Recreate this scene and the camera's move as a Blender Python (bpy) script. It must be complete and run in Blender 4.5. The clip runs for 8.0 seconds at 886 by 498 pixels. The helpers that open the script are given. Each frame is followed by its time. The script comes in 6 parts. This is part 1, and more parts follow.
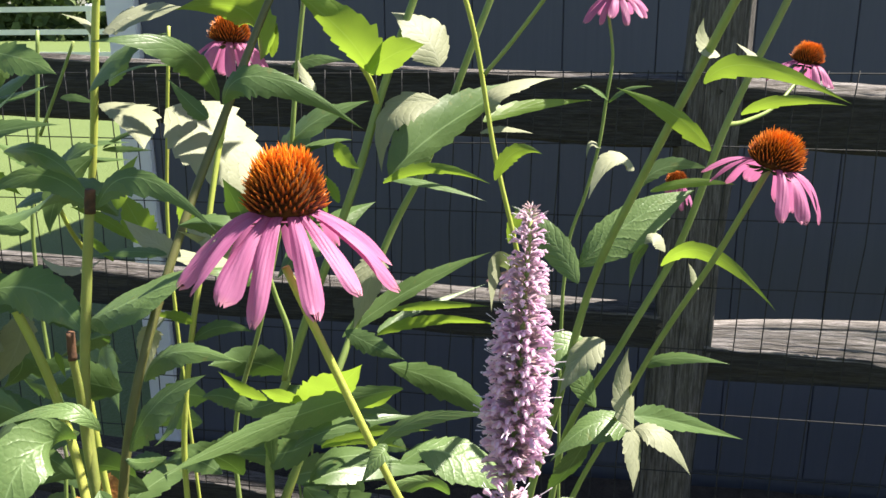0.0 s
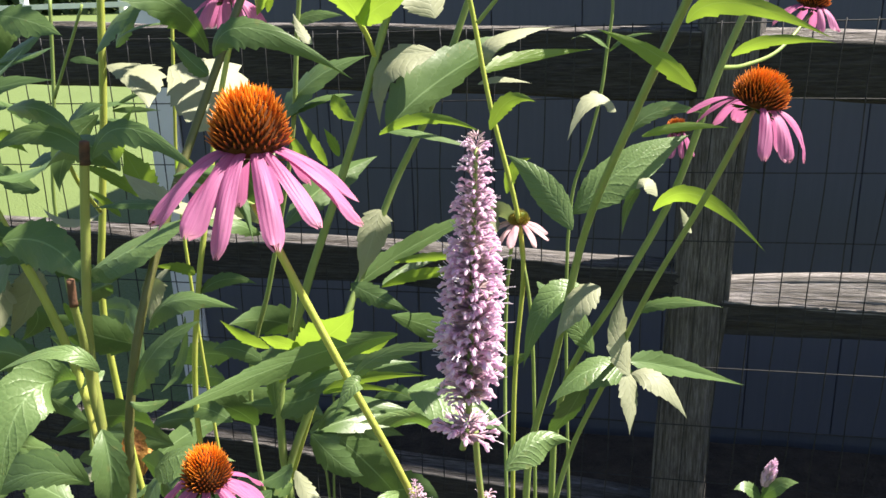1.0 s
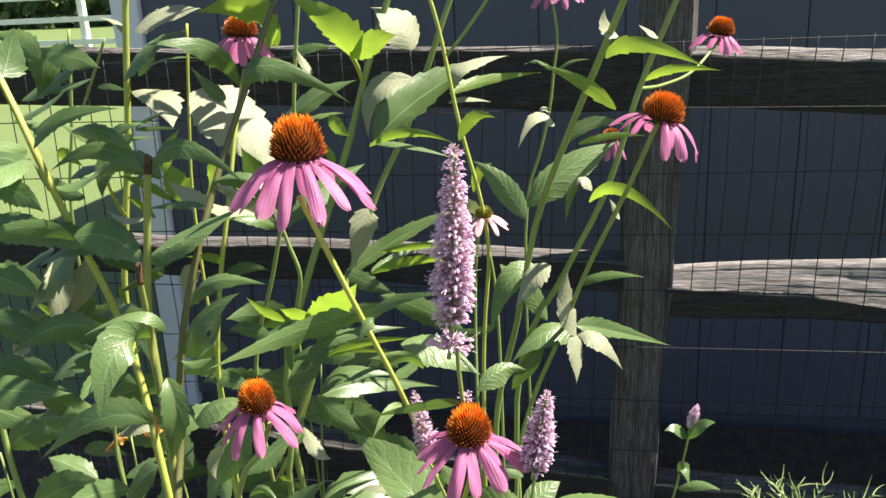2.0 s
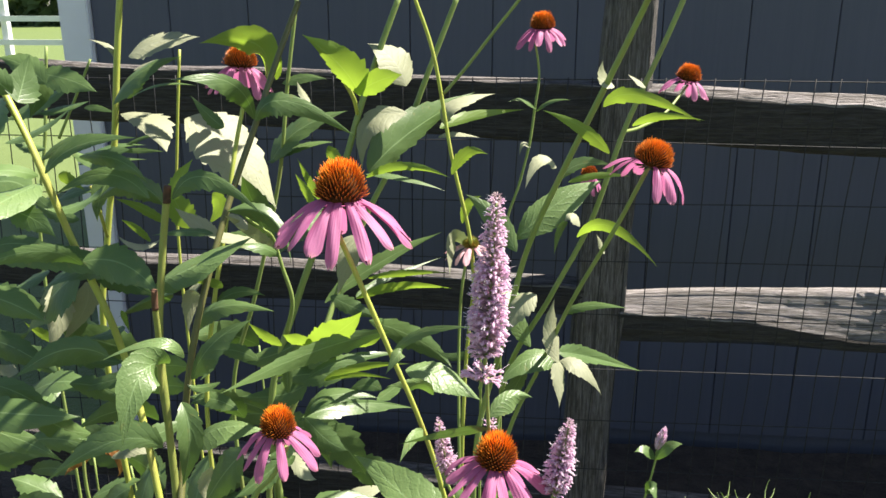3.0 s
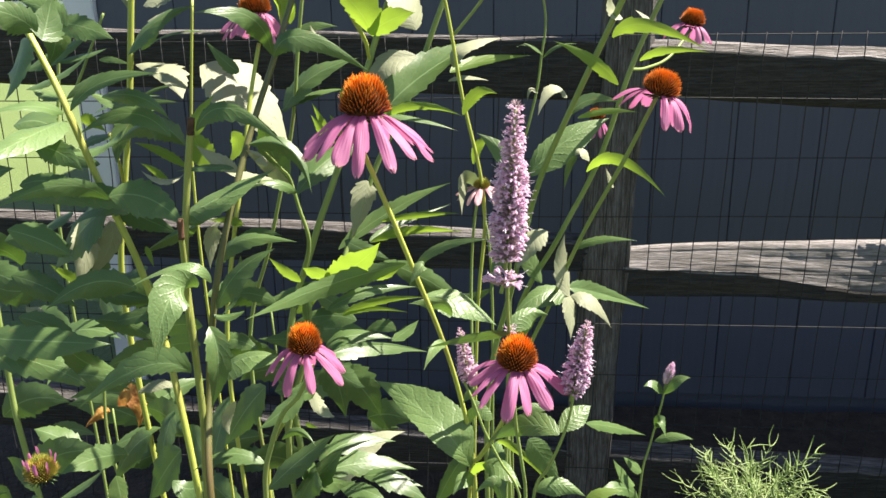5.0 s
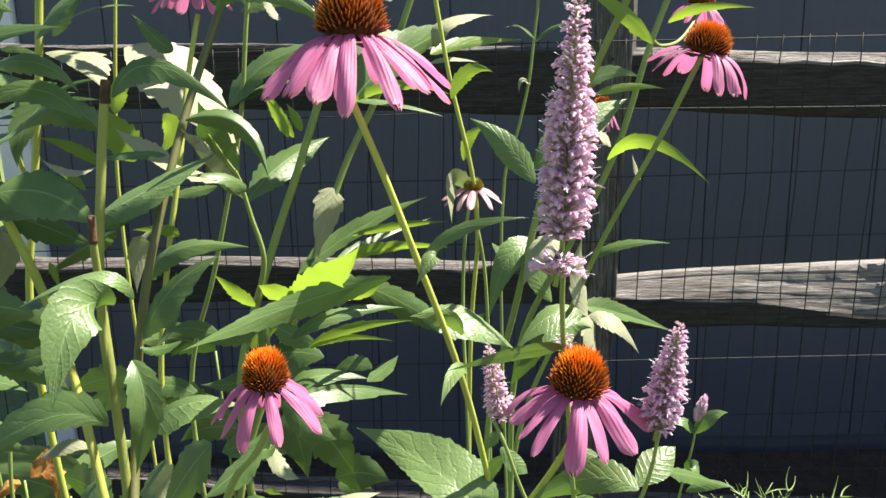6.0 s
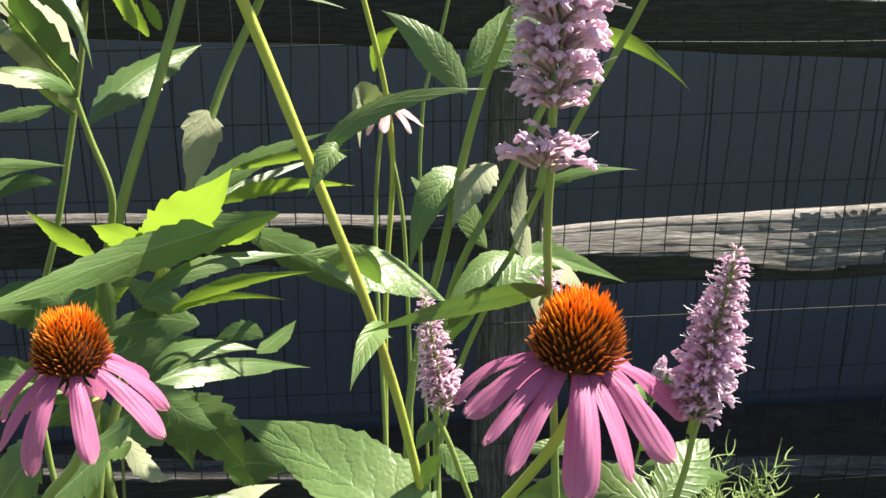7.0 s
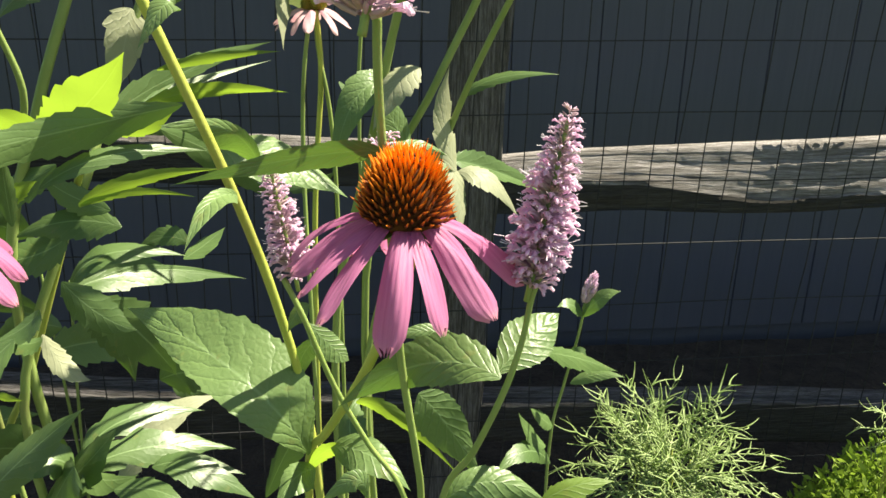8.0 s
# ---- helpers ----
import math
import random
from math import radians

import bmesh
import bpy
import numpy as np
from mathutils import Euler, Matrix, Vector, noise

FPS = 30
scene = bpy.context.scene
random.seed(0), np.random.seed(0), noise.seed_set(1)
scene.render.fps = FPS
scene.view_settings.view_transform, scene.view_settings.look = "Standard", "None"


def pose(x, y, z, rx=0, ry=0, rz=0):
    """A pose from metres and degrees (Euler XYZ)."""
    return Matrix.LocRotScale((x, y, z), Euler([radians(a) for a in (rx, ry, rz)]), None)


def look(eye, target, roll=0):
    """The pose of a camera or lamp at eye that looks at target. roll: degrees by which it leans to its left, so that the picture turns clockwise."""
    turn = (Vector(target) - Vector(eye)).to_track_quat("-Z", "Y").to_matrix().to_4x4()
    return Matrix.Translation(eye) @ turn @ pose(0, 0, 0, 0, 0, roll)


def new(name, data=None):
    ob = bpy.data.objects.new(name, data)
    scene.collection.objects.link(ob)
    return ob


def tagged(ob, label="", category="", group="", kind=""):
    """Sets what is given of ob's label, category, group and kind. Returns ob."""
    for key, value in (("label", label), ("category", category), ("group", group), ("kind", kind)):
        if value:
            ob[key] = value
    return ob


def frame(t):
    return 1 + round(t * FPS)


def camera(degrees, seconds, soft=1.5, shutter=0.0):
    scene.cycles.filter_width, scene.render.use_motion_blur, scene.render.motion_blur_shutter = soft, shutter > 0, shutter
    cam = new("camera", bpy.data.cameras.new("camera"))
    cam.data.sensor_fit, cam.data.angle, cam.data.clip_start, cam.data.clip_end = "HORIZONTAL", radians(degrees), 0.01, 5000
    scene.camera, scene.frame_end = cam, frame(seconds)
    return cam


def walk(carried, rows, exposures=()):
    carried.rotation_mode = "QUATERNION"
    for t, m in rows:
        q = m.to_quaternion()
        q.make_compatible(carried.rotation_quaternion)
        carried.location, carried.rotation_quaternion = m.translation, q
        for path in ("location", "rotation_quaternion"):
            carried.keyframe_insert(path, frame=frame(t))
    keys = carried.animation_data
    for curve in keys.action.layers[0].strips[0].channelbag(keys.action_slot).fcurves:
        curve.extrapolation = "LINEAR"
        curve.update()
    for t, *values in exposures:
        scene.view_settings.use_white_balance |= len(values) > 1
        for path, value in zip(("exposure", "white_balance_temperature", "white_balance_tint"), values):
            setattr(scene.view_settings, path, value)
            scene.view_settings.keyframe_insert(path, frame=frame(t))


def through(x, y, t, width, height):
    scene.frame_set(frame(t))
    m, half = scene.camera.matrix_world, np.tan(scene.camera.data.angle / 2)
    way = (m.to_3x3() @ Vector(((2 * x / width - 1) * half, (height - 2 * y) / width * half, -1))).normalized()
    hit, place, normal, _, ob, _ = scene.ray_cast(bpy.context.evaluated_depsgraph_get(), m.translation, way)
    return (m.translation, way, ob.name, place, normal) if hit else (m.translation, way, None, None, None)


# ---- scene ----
cam = camera(56.5, 8.0, soft=1.55)
PATH = [
    (0, (0.175, 0.51, 1.199), (-0.175, 2.402, 0.655), -0.6),
    (0.5, (0.197, 0.542, 1.183), (-0.209, 2.399, 0.562), -2.4),
    (1, (0.203, 0.504, 1.189), (-0.223, 2.357, 0.569), -2.2),
    (1.5, (0.221, 0.452, 1.192), (-0.205, 2.305, 0.572), -2.9),
    (2, (0.222, 0.365, 1.216), (-0.127, 2.24, 0.613), -2.8),
    (2.2, (0.211, 0.354, 1.238), (-0.082, 2.244, 0.653), -2.6),
    (3.3, (0.164, 0.326, 1.24), (-0.002, 2.235, 0.668), 0.2),
    (3.5, (0.166, 0.329, 1.234), (-0.013, 2.23, 0.639), 0.5),
    (4, (0.164, 0.321, 1.215), (-0.065, 2.202, 0.577), 0.4),
    (4.2, (0.166, 0.313, 1.217), (-0.079, 2.184, 0.554), 0.7),
    (5.3, (0.145, 0.295, 1.2), (0.001, 2.203, 0.619), -1.3),
    (5.5, (0.133, 0.318, 1.194), (0.006, 2.235, 0.637), -1.1),
    (6, (0.111, 0.43, 1.129), (0.065, 2.368, 0.637), -1.5),
    (6.5, (0.105, 0.519, 1.086), (0.204, 2.454, 0.591), -1.3),
    (7, (0.107, 0.561, 1.073), (0.283, 2.469, 0.501), -0.6),
    (7.5, (0.126, 0.561, 1.062), (0.352, 2.44, 0.414), 0.3),
    (8, (0.147, 0.555, 1.052), (0.353, 2.412, 0.339), 0.9),
]
walk(cam, [(t, look(eye, target, roll)) for t, eye, target, roll in PATH], exposures=((0.0, 1.71, 6500, 11), (2.0, 1.7, 6500, 11), (4.0, 1.67, 6500, 11), (5.5, 1.79, 6550, 10), (6.5, 1.81, 6600, 6), (7.5, 1.68, 6900, 4), (8.0, 1.74, 7100, 2)))

# ---------------------------------------------------------------- sky and sun
SUN_AZ, SUN_EL = radians(24), radians(57)      # azimuth from +x towards +y
world = bpy.data.worlds.new("sky")
scene.world = world
world.use_nodes = True
wn = world.node_tree.nodes
sky = wn.new("ShaderNodeTexSky")
sky.sky_type = "NISHITA"
sky.sun_disc = False
sky.sun_elevation = SUN_EL
sky.sun_rotation = radians(90) - SUN_AZ
wn["Background"].inputs["Strength"].default_value = 0.05
world.node_tree.links.new(sky.outputs["Color"], wn["Background"].inputs["Color"])
sun_data = bpy.data.lights.new("sun", "SUN")
sun_data.energy, sun_data.angle, sun_data.color = 5.0, radians(0.53), (1.0, 0.93, 0.8)
sun = new("sun", sun_data)
sun.matrix_world = look((6 * math.cos(SUN_AZ) * math.cos(SUN_EL), 6 * math.sin(SUN_AZ) * math.cos(SUN_EL), 6 * math.sin(SUN_EL)), (0, 0, 0))


# ---------------------------------------------------------------- materials
def material(name):
    m = bpy.data.materials.new(name)
    m.use_nodes = True
    return m, m.node_tree.nodes, m.node_tree.links, m.node_tree.nodes["Principled BSDF"]


def node(nt, kind, **values):
    n = nt.nodes.new(kind)
    for key, value in values.items():
        if key in n.inputs:
            n.inputs[key].default_value = value
    return n


def ramp(nt, stops, fac=None):
    r = nt.nodes.new("ShaderNodeValToRGB")
    e = r.color_ramp.elements
    while len(e) < len(stops):
        e.new(0.5)
    for k, (pos, col) in enumerate(stops):
        e[k].position = pos
        e[k].color = (*col, 1)
    if fac is not None:
        nt.links.new(fac, r.inputs["Fac"])
    return r


def mathn(nt, op, a, b=None, c=None):
    n = nt.nodes.new("ShaderNodeMath")
    n.operation = op
    for k, v in enumerate((a, b, c)):
        if v is None:
            continue
        if isinstance(v, (int, float)):
            n.inputs[k].default_value = v
        else:
            nt.links.new(v, n.inputs[k])
    return n.outputs[0]


def mixc(nt, fac, a, b, blend="MIX"):
    n = nt.nodes.new("ShaderNodeMix")
    n.data_type, n.blend_type = "RGBA", blend
    for k, v in ((0, fac), (6, a), (7, b)):
        if isinstance(v, (int, float)):
            n.inputs[k].default_value = v
        elif isinstance(v, tuple):
            n.inputs[k].default_value = (*v, 1)
        else:
            nt.links.new(v, n.inputs[k])
    return n.outputs[2]


def bump(nt, height, strength, distance, bsdf):
    b = node(nt, "ShaderNodeBump", Strength=strength, Distance=distance)
    nt.links.new(height, b.inputs["Height"])
    nt.links.new(b.outputs["Normal"], bsdf.inputs["Normal"])
    return b


def noise_out(nt, scale, detail=4.0, rough=0.55, coords=None):
    n = node(nt, "ShaderNodeTexNoise", Scale=scale, Detail=detail, Roughness=rough)
    if coords is None:
        coords = nt.nodes.new("ShaderNodeTexCoord").outputs["Object"]
    nt.links.new(coords, n.inputs["Vector"])
    return n.outputs["Fac"]


def stretched(nt, sx, sy, sz):
    tc = nt.nodes.new("ShaderNodeTexCoord")
    mp = nt.nodes.new("ShaderNodeMapping")
    mp.inputs["Scale"].default_value = (sx, sy, sz)
    nt.links.new(tc.outputs["Object"], mp.inputs["Vector"])
    return mp.outputs["Vector"]


def leaf_material(name, dark, light, through, rough=0.45, glow=0.45, vein=(0.3, 0.42, 0.2), veins=7.0, quilt=190.0, relief_depth=0.5):
    """Leaf blade with a pale midrib, curved side veins, quilted relief and light that passes through."""
    m, n, l, p = material(name)
    nt = m.node_tree
    uv = nt.nodes.new("ShaderNodeUVMap")
    sep = nt.nodes.new("ShaderNodeSeparateXYZ")
    l.new(uv.outputs["UV"], sep.inputs[0])
    u = mathn(nt, "ABSOLUTE", mathn(nt, "SUBTRACT", sep.outputs["X"], 0.5))      # 0 at the midrib, 0.5 at the edge
    v = sep.outputs["Y"]
    side = mathn(nt, "SUBTRACT", mathn(nt, "MULTIPLY", v, veins), mathn(nt, "MULTIPLY", mathn(nt, "POWER", u, 0.8), 3.4))
    side = mathn(nt, "ADD", side, mathn(nt, "MULTIPLY", noise_out(nt, 75, 3), 1.3))
    saw = mathn(nt, "ABSOLUTE", mathn(nt, "SUBTRACT", mathn(nt, "FRACT", side), 0.5))   # 0.5 on a vein
    fine = noise_out(nt, 260, 3)
    big = noise_out(nt, 38, 4)
    rnd = nt.nodes.new("ShaderNodeObjectInfo").outputs["Random"]
    on_vein = ramp(nt, [(0.472, (0, 0, 0)), (0.498, (1, 1, 1))], saw).outputs["Color"]
    cells = node(nt, "ShaderNodeTexVoronoi", Scale=quilt)
    cells.feature = "DISTANCE_TO_EDGE"
    l.new(nt.nodes.new("ShaderNodeTexCoord").outputs["Object"], cells.inputs["Vector"])
    puff = ramp(nt, [(0.0, (0, 0, 0)), (0.35, (1, 1, 1))], cells.outputs["Distance"]).outputs["Color"]
    on_rib = ramp(nt, [(0.008, (1, 1, 1)), (0.026, (0, 0, 0))], u).outputs["Color"]
    base = mixc(nt, big, dark, light)
    base = mixc(nt, mathn(nt, "MULTIPLY", rnd, 0.35), base, tuple(c * 1.5 for c in light))
    base = mixc(nt, mathn(nt, "MULTIPLY", on_vein, 0.16), base, vein)
    base = mixc(nt, mathn(nt, "MULTIPLY", on_rib, 0.45), base, vein)
    spots = ramp(nt, [(0.66, (0, 0, 0)), (0.72, (1, 1, 1))], noise_out(nt, 120, 2)).outputs["Color"]
    base = mixc(nt, mathn(nt, "MULTIPLY", spots, 0.25), base, (0.22, 0.19, 0.06))
    l.new(base, p.inputs["Base Color"])
    p.inputs["Roughness"].default_value = rough
    p.inputs["Specular IOR Level"].default_value = 0.5
    relief = mathn(nt, "ADD", mathn(nt, "ADD", mathn(nt, "MULTIPLY", mathn(nt, "POWER", mathn(nt, "MULTIPLY", saw, 2.0), 5.0), -relief_depth), mathn(nt, "MULTIPLY", fine, 0.3)), mathn(nt, "MULTIPLY", puff, 0.45 * relief_depth))
    bump(nt, relief, 0.4, 0.001, p)
    tr = nt.nodes.new("ShaderNodeBsdfTranslucent")
    l.new(mixc(nt, mathn(nt, "MULTIPLY", on_vein, 0.35), through, tuple(c * 0.7 for c in through)), tr.inputs["Color"])
    mix = node(nt, "ShaderNodeMixShader", Fac=glow)
    l.new(p.outputs[0], mix.inputs[1])
    l.new(tr.outputs[0], mix.inputs[2])
    l.new(mix.outputs[0], n["Material Output"].inputs["Surface"])
    return m


LEAF = {
    "g": leaf_material("mature_leaf", (0.044, 0.088, 0.026), (0.112, 0.172, 0.058), (0.1, 0.2, 0.022), rough=0.4, glow=0.22, relief_depth=0.22),
    "n": leaf_material("young_leaf", (0.1, 0.17, 0.03), (0.16, 0.24, 0.05), (0.36, 0.54, 0.05), rough=0.45, glow=0.45, relief_depth=0.3),
    "p": leaf_material("pale_leaf_underside", (0.2, 0.215, 0.13), (0.31, 0.32, 0.21), (0.2, 0.26, 0.09), rough=0.6, glow=0.25, vein=(0.36, 0.38, 0.28), relief_depth=0.5),
    "t": leaf_material("quilted_leaf", (0.075, 0.135, 0.042), (0.155, 0.225, 0.085), (0.17, 0.31, 0.04), rough=0.42, glow=0.28, veins=9.0, quilt=330.0, relief_depth=0.6),
}


def stem_material(name, low, high, hairs=0.3):
    m, n, l, p = material(name)
    nt = m.node_tree
    a = noise_out(nt, 45, 5)
    b = noise_out(nt, 9, 3)
    c = mixc(nt, a, low, high)
    c = mixc(nt, mathn(nt, "MULTIPLY", ramp(nt, [(0.58, (0, 0, 0)), (0.75, (1, 1, 1))], b).outputs["Color"], 0.35), c, (0.16, 0.06, 0.035))
    l.new(c, p.inputs["Base Color"])
    p.inputs["Roughness"].default_value = 0.5
    p.inputs["Subsurface Weight"].default_value = 0.15
    p.inputs["Subsurface Radius"].default_value = (0.5, 0.8, 0.2)
    p.inputs["Subsurface Scale"].default_value = 0.003
    bump(nt, noise_out(nt, 700, 2), hairs, 0.0006, p)
    return m


STEM = {
    "y": stem_material("yellow_green_stem", (0.3, 0.36, 0.06), (0.46, 0.48, 0.11)),
    "g": stem_material("green_stem", (0.15, 0.22, 0.055), (0.28, 0.35, 0.11)),
    "o": stem_material("olive_stem", (0.15, 0.185, 0.04), (0.31, 0.33, 0.09)),
    "b": stem_material("brownish_stem", (0.075, 0.08, 0.025), (0.15, 0.145, 0.05)),
}

# petal
PETAL, n_, l_, p_ = material("pink_petal")
nt_ = PETAL.node_tree
uv_ = nt_.nodes.new("ShaderNodeUVMap")
sep_ = nt_.nodes.new("ShaderNodeSeparateXYZ")
l_.new(uv_.outputs["UV"], sep_.inputs[0])
ridge_ = mathn(nt_, "SINE", mathn(nt_, "MULTIPLY", sep_.outputs["X"], 32.0))
blot_ = noise_out(nt_, 70, 4)
along_ = ramp(nt_, [(0.0, (0.28, 0.035, 0.13)), (0.25, (0.39, 0.085, 0.235)), (0.88, (0.45, 0.13, 0.29)), (1.0, (0.6, 0.25, 0.31))], sep_.outputs["Y"]).outputs["Color"]
col_ = mixc(nt_, mathn(nt_, "MULTIPLY", blot_, 0.3), along_, (0.6, 0.24, 0.44))
col_ = mixc(nt_, mathn(nt_, "MULTIPLY", ridge_, 0.035), col_, (0.42, 0.1, 0.3))
map_ = nt_.nodes.new("ShaderNodeMapping")
map_.inputs["Scale"].default_value = (11.0, 1.3, 1.0)
l_.new(uv_.outputs["UV"], map_.inputs["Vector"])
streak_ = noise_out(nt_, 1.0, 6, 0.65, map_.outputs["Vector"])
col_ = mixc(nt_, ramp(nt_, [(0.4, (0, 0, 0)), (0.75, (0.5, 0.5, 0.5))], streak_).outputs["Color"], col_, (0.62, 0.27, 0.46))
col_ = mixc(nt_, ramp(nt_, [(0.25, (0.5, 0.5, 0.5)), (0.48, (0, 0, 0))], streak_).outputs["Color"], col_, (0.27, 0.04, 0.16))
fleck_ = ramp(nt_, [(0.7, (0, 0, 0)), (0.74, (1, 1, 1))], noise_out(nt_, 420, 2)).outputs["Color"]
col_ = mixc(nt_, mathn(nt_, "MULTIPLY", fleck_, 0.3), col_, (0.35, 0.16, 0.14))
l_.new(col_, p_.inputs["Base Color"])
p_.inputs["Roughness"].default_value = 0.55
bump(nt_, mathn(nt_, "ADD", mathn(nt_, "MULTIPLY", ridge_, 0.4), mathn(nt_, "MULTIPLY", streak_, 2.0)), 0.3, 0.0006, p_)
tr_ = nt_.nodes.new("ShaderNodeBsdfTranslucent")
l_.new(mixc(nt_, 0.5, col_, (0.85, 0.25, 0.55)), tr_.inputs["Color"])
mx_ = node(nt_, "ShaderNodeMixShader", Fac=0.36)
l_.new(p_.outputs[0], mx_.inputs[1])
l_.new(tr_.outputs[0], mx_.inputs[2])
l_.new(mx_.outputs[0], n_["Material Output"].inputs["Surface"])

# spines of the flower cone: dark at the foot, orange to the tip
SPINE, n_, l_, p_ = material("orange_spine")
nt_ = SPINE.node_tree
uv_ = nt_.nodes.new("ShaderNodeUVMap")
sep_ = nt_.nodes.new("ShaderNodeSeparateXYZ")
l_.new(uv_.outputs["UV"], sep_.inputs[0])
low_ = ramp(nt_, [(0.0, (0.012, 0.008, 0.004)), (0.5, (0.05, 0.014, 0.005)), (0.75, (0.45, 0.09, 0.01)), (1.0, (0.95, 0.36, 0.04))], sep_.outputs["Y"]).outputs["Color"]
top_ = ramp(nt_, [(0.0, (0.06, 0.015, 0.005)), (0.35, (0.7, 0.15, 0.012)), (0.7, (1.0, 0.36, 0.02)), (1.0, (1.0, 0.56, 0.07))], sep_.outputs["Y"]).outputs["Color"]
l_.new(mixc(nt_, sep_.outputs["X"], low_, top_), p_.inputs["Base Color"])
p_.inputs["Roughness"].default_value = 0.45
tr_ = nt_.nodes.new("ShaderNodeBsdfTranslucent")
tr_.inputs["Color"].default_value = (1.0, 0.42, 0.03, 1)
mx_ = nt_.nodes.new("ShaderNodeMixShader")
l_.new(mathn(nt_, "MULTIPLY", mathn(nt_, "MULTIPLY", sep_.outputs["Y"], 0.62), mathn(nt_, "ADD", mathn(nt_, "MULTIPLY", sep_.outputs["X"], 0.7), 0.3)), mx_.inputs[0])
l_.new(p_.outputs[0], mx_.inputs[1])
l_.new(tr_.outputs[0], mx_.inputs[2])
l_.new(mx_.outputs[0], n_["Material Output"].inputs["Surface"])
CORE, n_, l_, p_ = material("cone_core")
l_.new(ramp(CORE.node_tree, [(0.3, (0.03, 0.012, 0.006)), (0.7, (0.1, 0.035, 0.012))], noise_out(CORE.node_tree, 300)).outputs["Color"], p_.inputs["Base Color"])
p_.inputs["Roughness"].default_value = 0.9
p_.inputs["Specular IOR Level"].default_value = 0.08


def simple(name, c1, c2, scale, rough=0.6, detail=4, bumps=0.3, dist=0.001, trans=0.0):
    m, n, l, p = material(name)
    nt = m.node_tree
    f = noise_out(nt, scale, detail)
    c = ramp(nt, [(0.3, c1), (0.7, c2)], f).outputs["Color"]
    l.new(c, p.inputs["Base Color"])
    p.inputs["Roughness"].default_value = rough
    bump(nt, noise_out(nt, scale * 4, 3), bumps, dist, p)
    if trans:
        tr = nt.nodes.new("ShaderNodeBsdfTranslucent")
        l.new(c, tr.inputs["Color"])
        mx = node(nt, "ShaderNodeMixShader", Fac=trans)
        l.new(p.outputs[0], mx.inputs[1])
        l.new(tr.outputs[0], mx.inputs[2])
        l.new(mx.outputs[0], n["Material Output"].inputs["Surface"])
    return m


GREENSPINE = simple("green_yellow_spine", (0.17, 0.23, 0.03), (0.42, 0.26, 0.05), 200, 0.5)
PALEPETAL = simple("faded_petal", (0.62, 0.3, 0.38), (0.75, 0.5, 0.52), 60, 0.6, trans=0.35)
CALYX = simple("mauve_calyx", (0.44, 0.35, 0.28), (0.6, 0.37, 0.56), 160, trans=0.2)
COROLLA = simple("lilac_floret", (0.82, 0.54, 0.75), (0.96, 0.79, 0.92), 260, 0.8, trans=0.45)
STAMEN = simple("pale_stamen", (0.7, 0.6, 0.72), (0.85, 0.78, 0.86), 200)
DRY = simple("dry_brown_leaf", (0.2, 0.06, 0.02), (0.72, 0.38, 0.09), 45, 0.8, bumps=0.8, dist=0.003, trans=0.4)
FEATHER = simple("feathery_green", (0.2, 0.31, 0.07), (0.52, 0.62, 0.3), 55, 0.5, trans=0.4)
MOSS = simple("low_green_cushion", (0.16, 0.26, 0.03), (0.32, 0.44, 0.06), 30, 0.6, trans=0.4)
SOIL = simple("dark_soil", (0.02, 0.015, 0.012), (0.055, 0.042, 0.032), 22, 0.95, 8, 1.0, 0.012)
WIRE = simple("dark_galvanised_wire", (0.02, 0.02, 0.022), (0.05, 0.05, 0.054), 120, 0.7, bumps=0.2, dist=0.0003)
WIRE.node_tree.nodes["Principled BSDF"].inputs["Metallic"].default_value = 0.5
CUTEND = simple("dry_cut_stem", (0.03, 0.016, 0.009), (0.13, 0.06, 0.03), 120, 0.8)
WHITE = simple("white_trim_paint", (0.72, 0.72, 0.74), (0.82, 0.82, 0.83), 6, 0.5, bumps=0.1)


def lawn_material():
    m, n, l, p = material("mown_grass")
    nt = m.node_tree
    a, b = noise_out(nt, 1.3, 5), noise_out(nt, 60, 6)
    c = mixc(nt, a, (0.095, 0.125, 0.034), (0.14, 0.175, 0.055))
    c = mixc(nt, mathn(nt, "MULTIPLY", b, 0.5), c, (0.07, 0.15, 0.015))
    l.new(c, p.inputs["Base Color"])
    p.inputs["Roughness"].default_value = 0.75
    bump(nt, b, 0.8, 0.02, p)
    return m


LAWN = lawn_material()


def wall_material():
    m, n, l, p = material("slate_blue_wall_paint")
    nt = m.node_tree
    a = noise_out(nt, 1.6, 6)
    grain = noise_out(nt, 1.0, 6, 0.6, stretched(nt, 90, 90, 3))
    c = mixc(nt, a, (0.078, 0.083, 0.113), (0.104, 0.11, 0.148))
    c = mixc(nt, mathn(nt, "MULTIPLY", grain, 0.45), c, (0.046, 0.053, 0.073))
    l.new(c, p.inputs["Base Color"])
    p.inputs["Roughness"].default_value = 0.62
    bump(nt, grain, 0.35, 0.002, p)
    return m


WALL = wall_material()


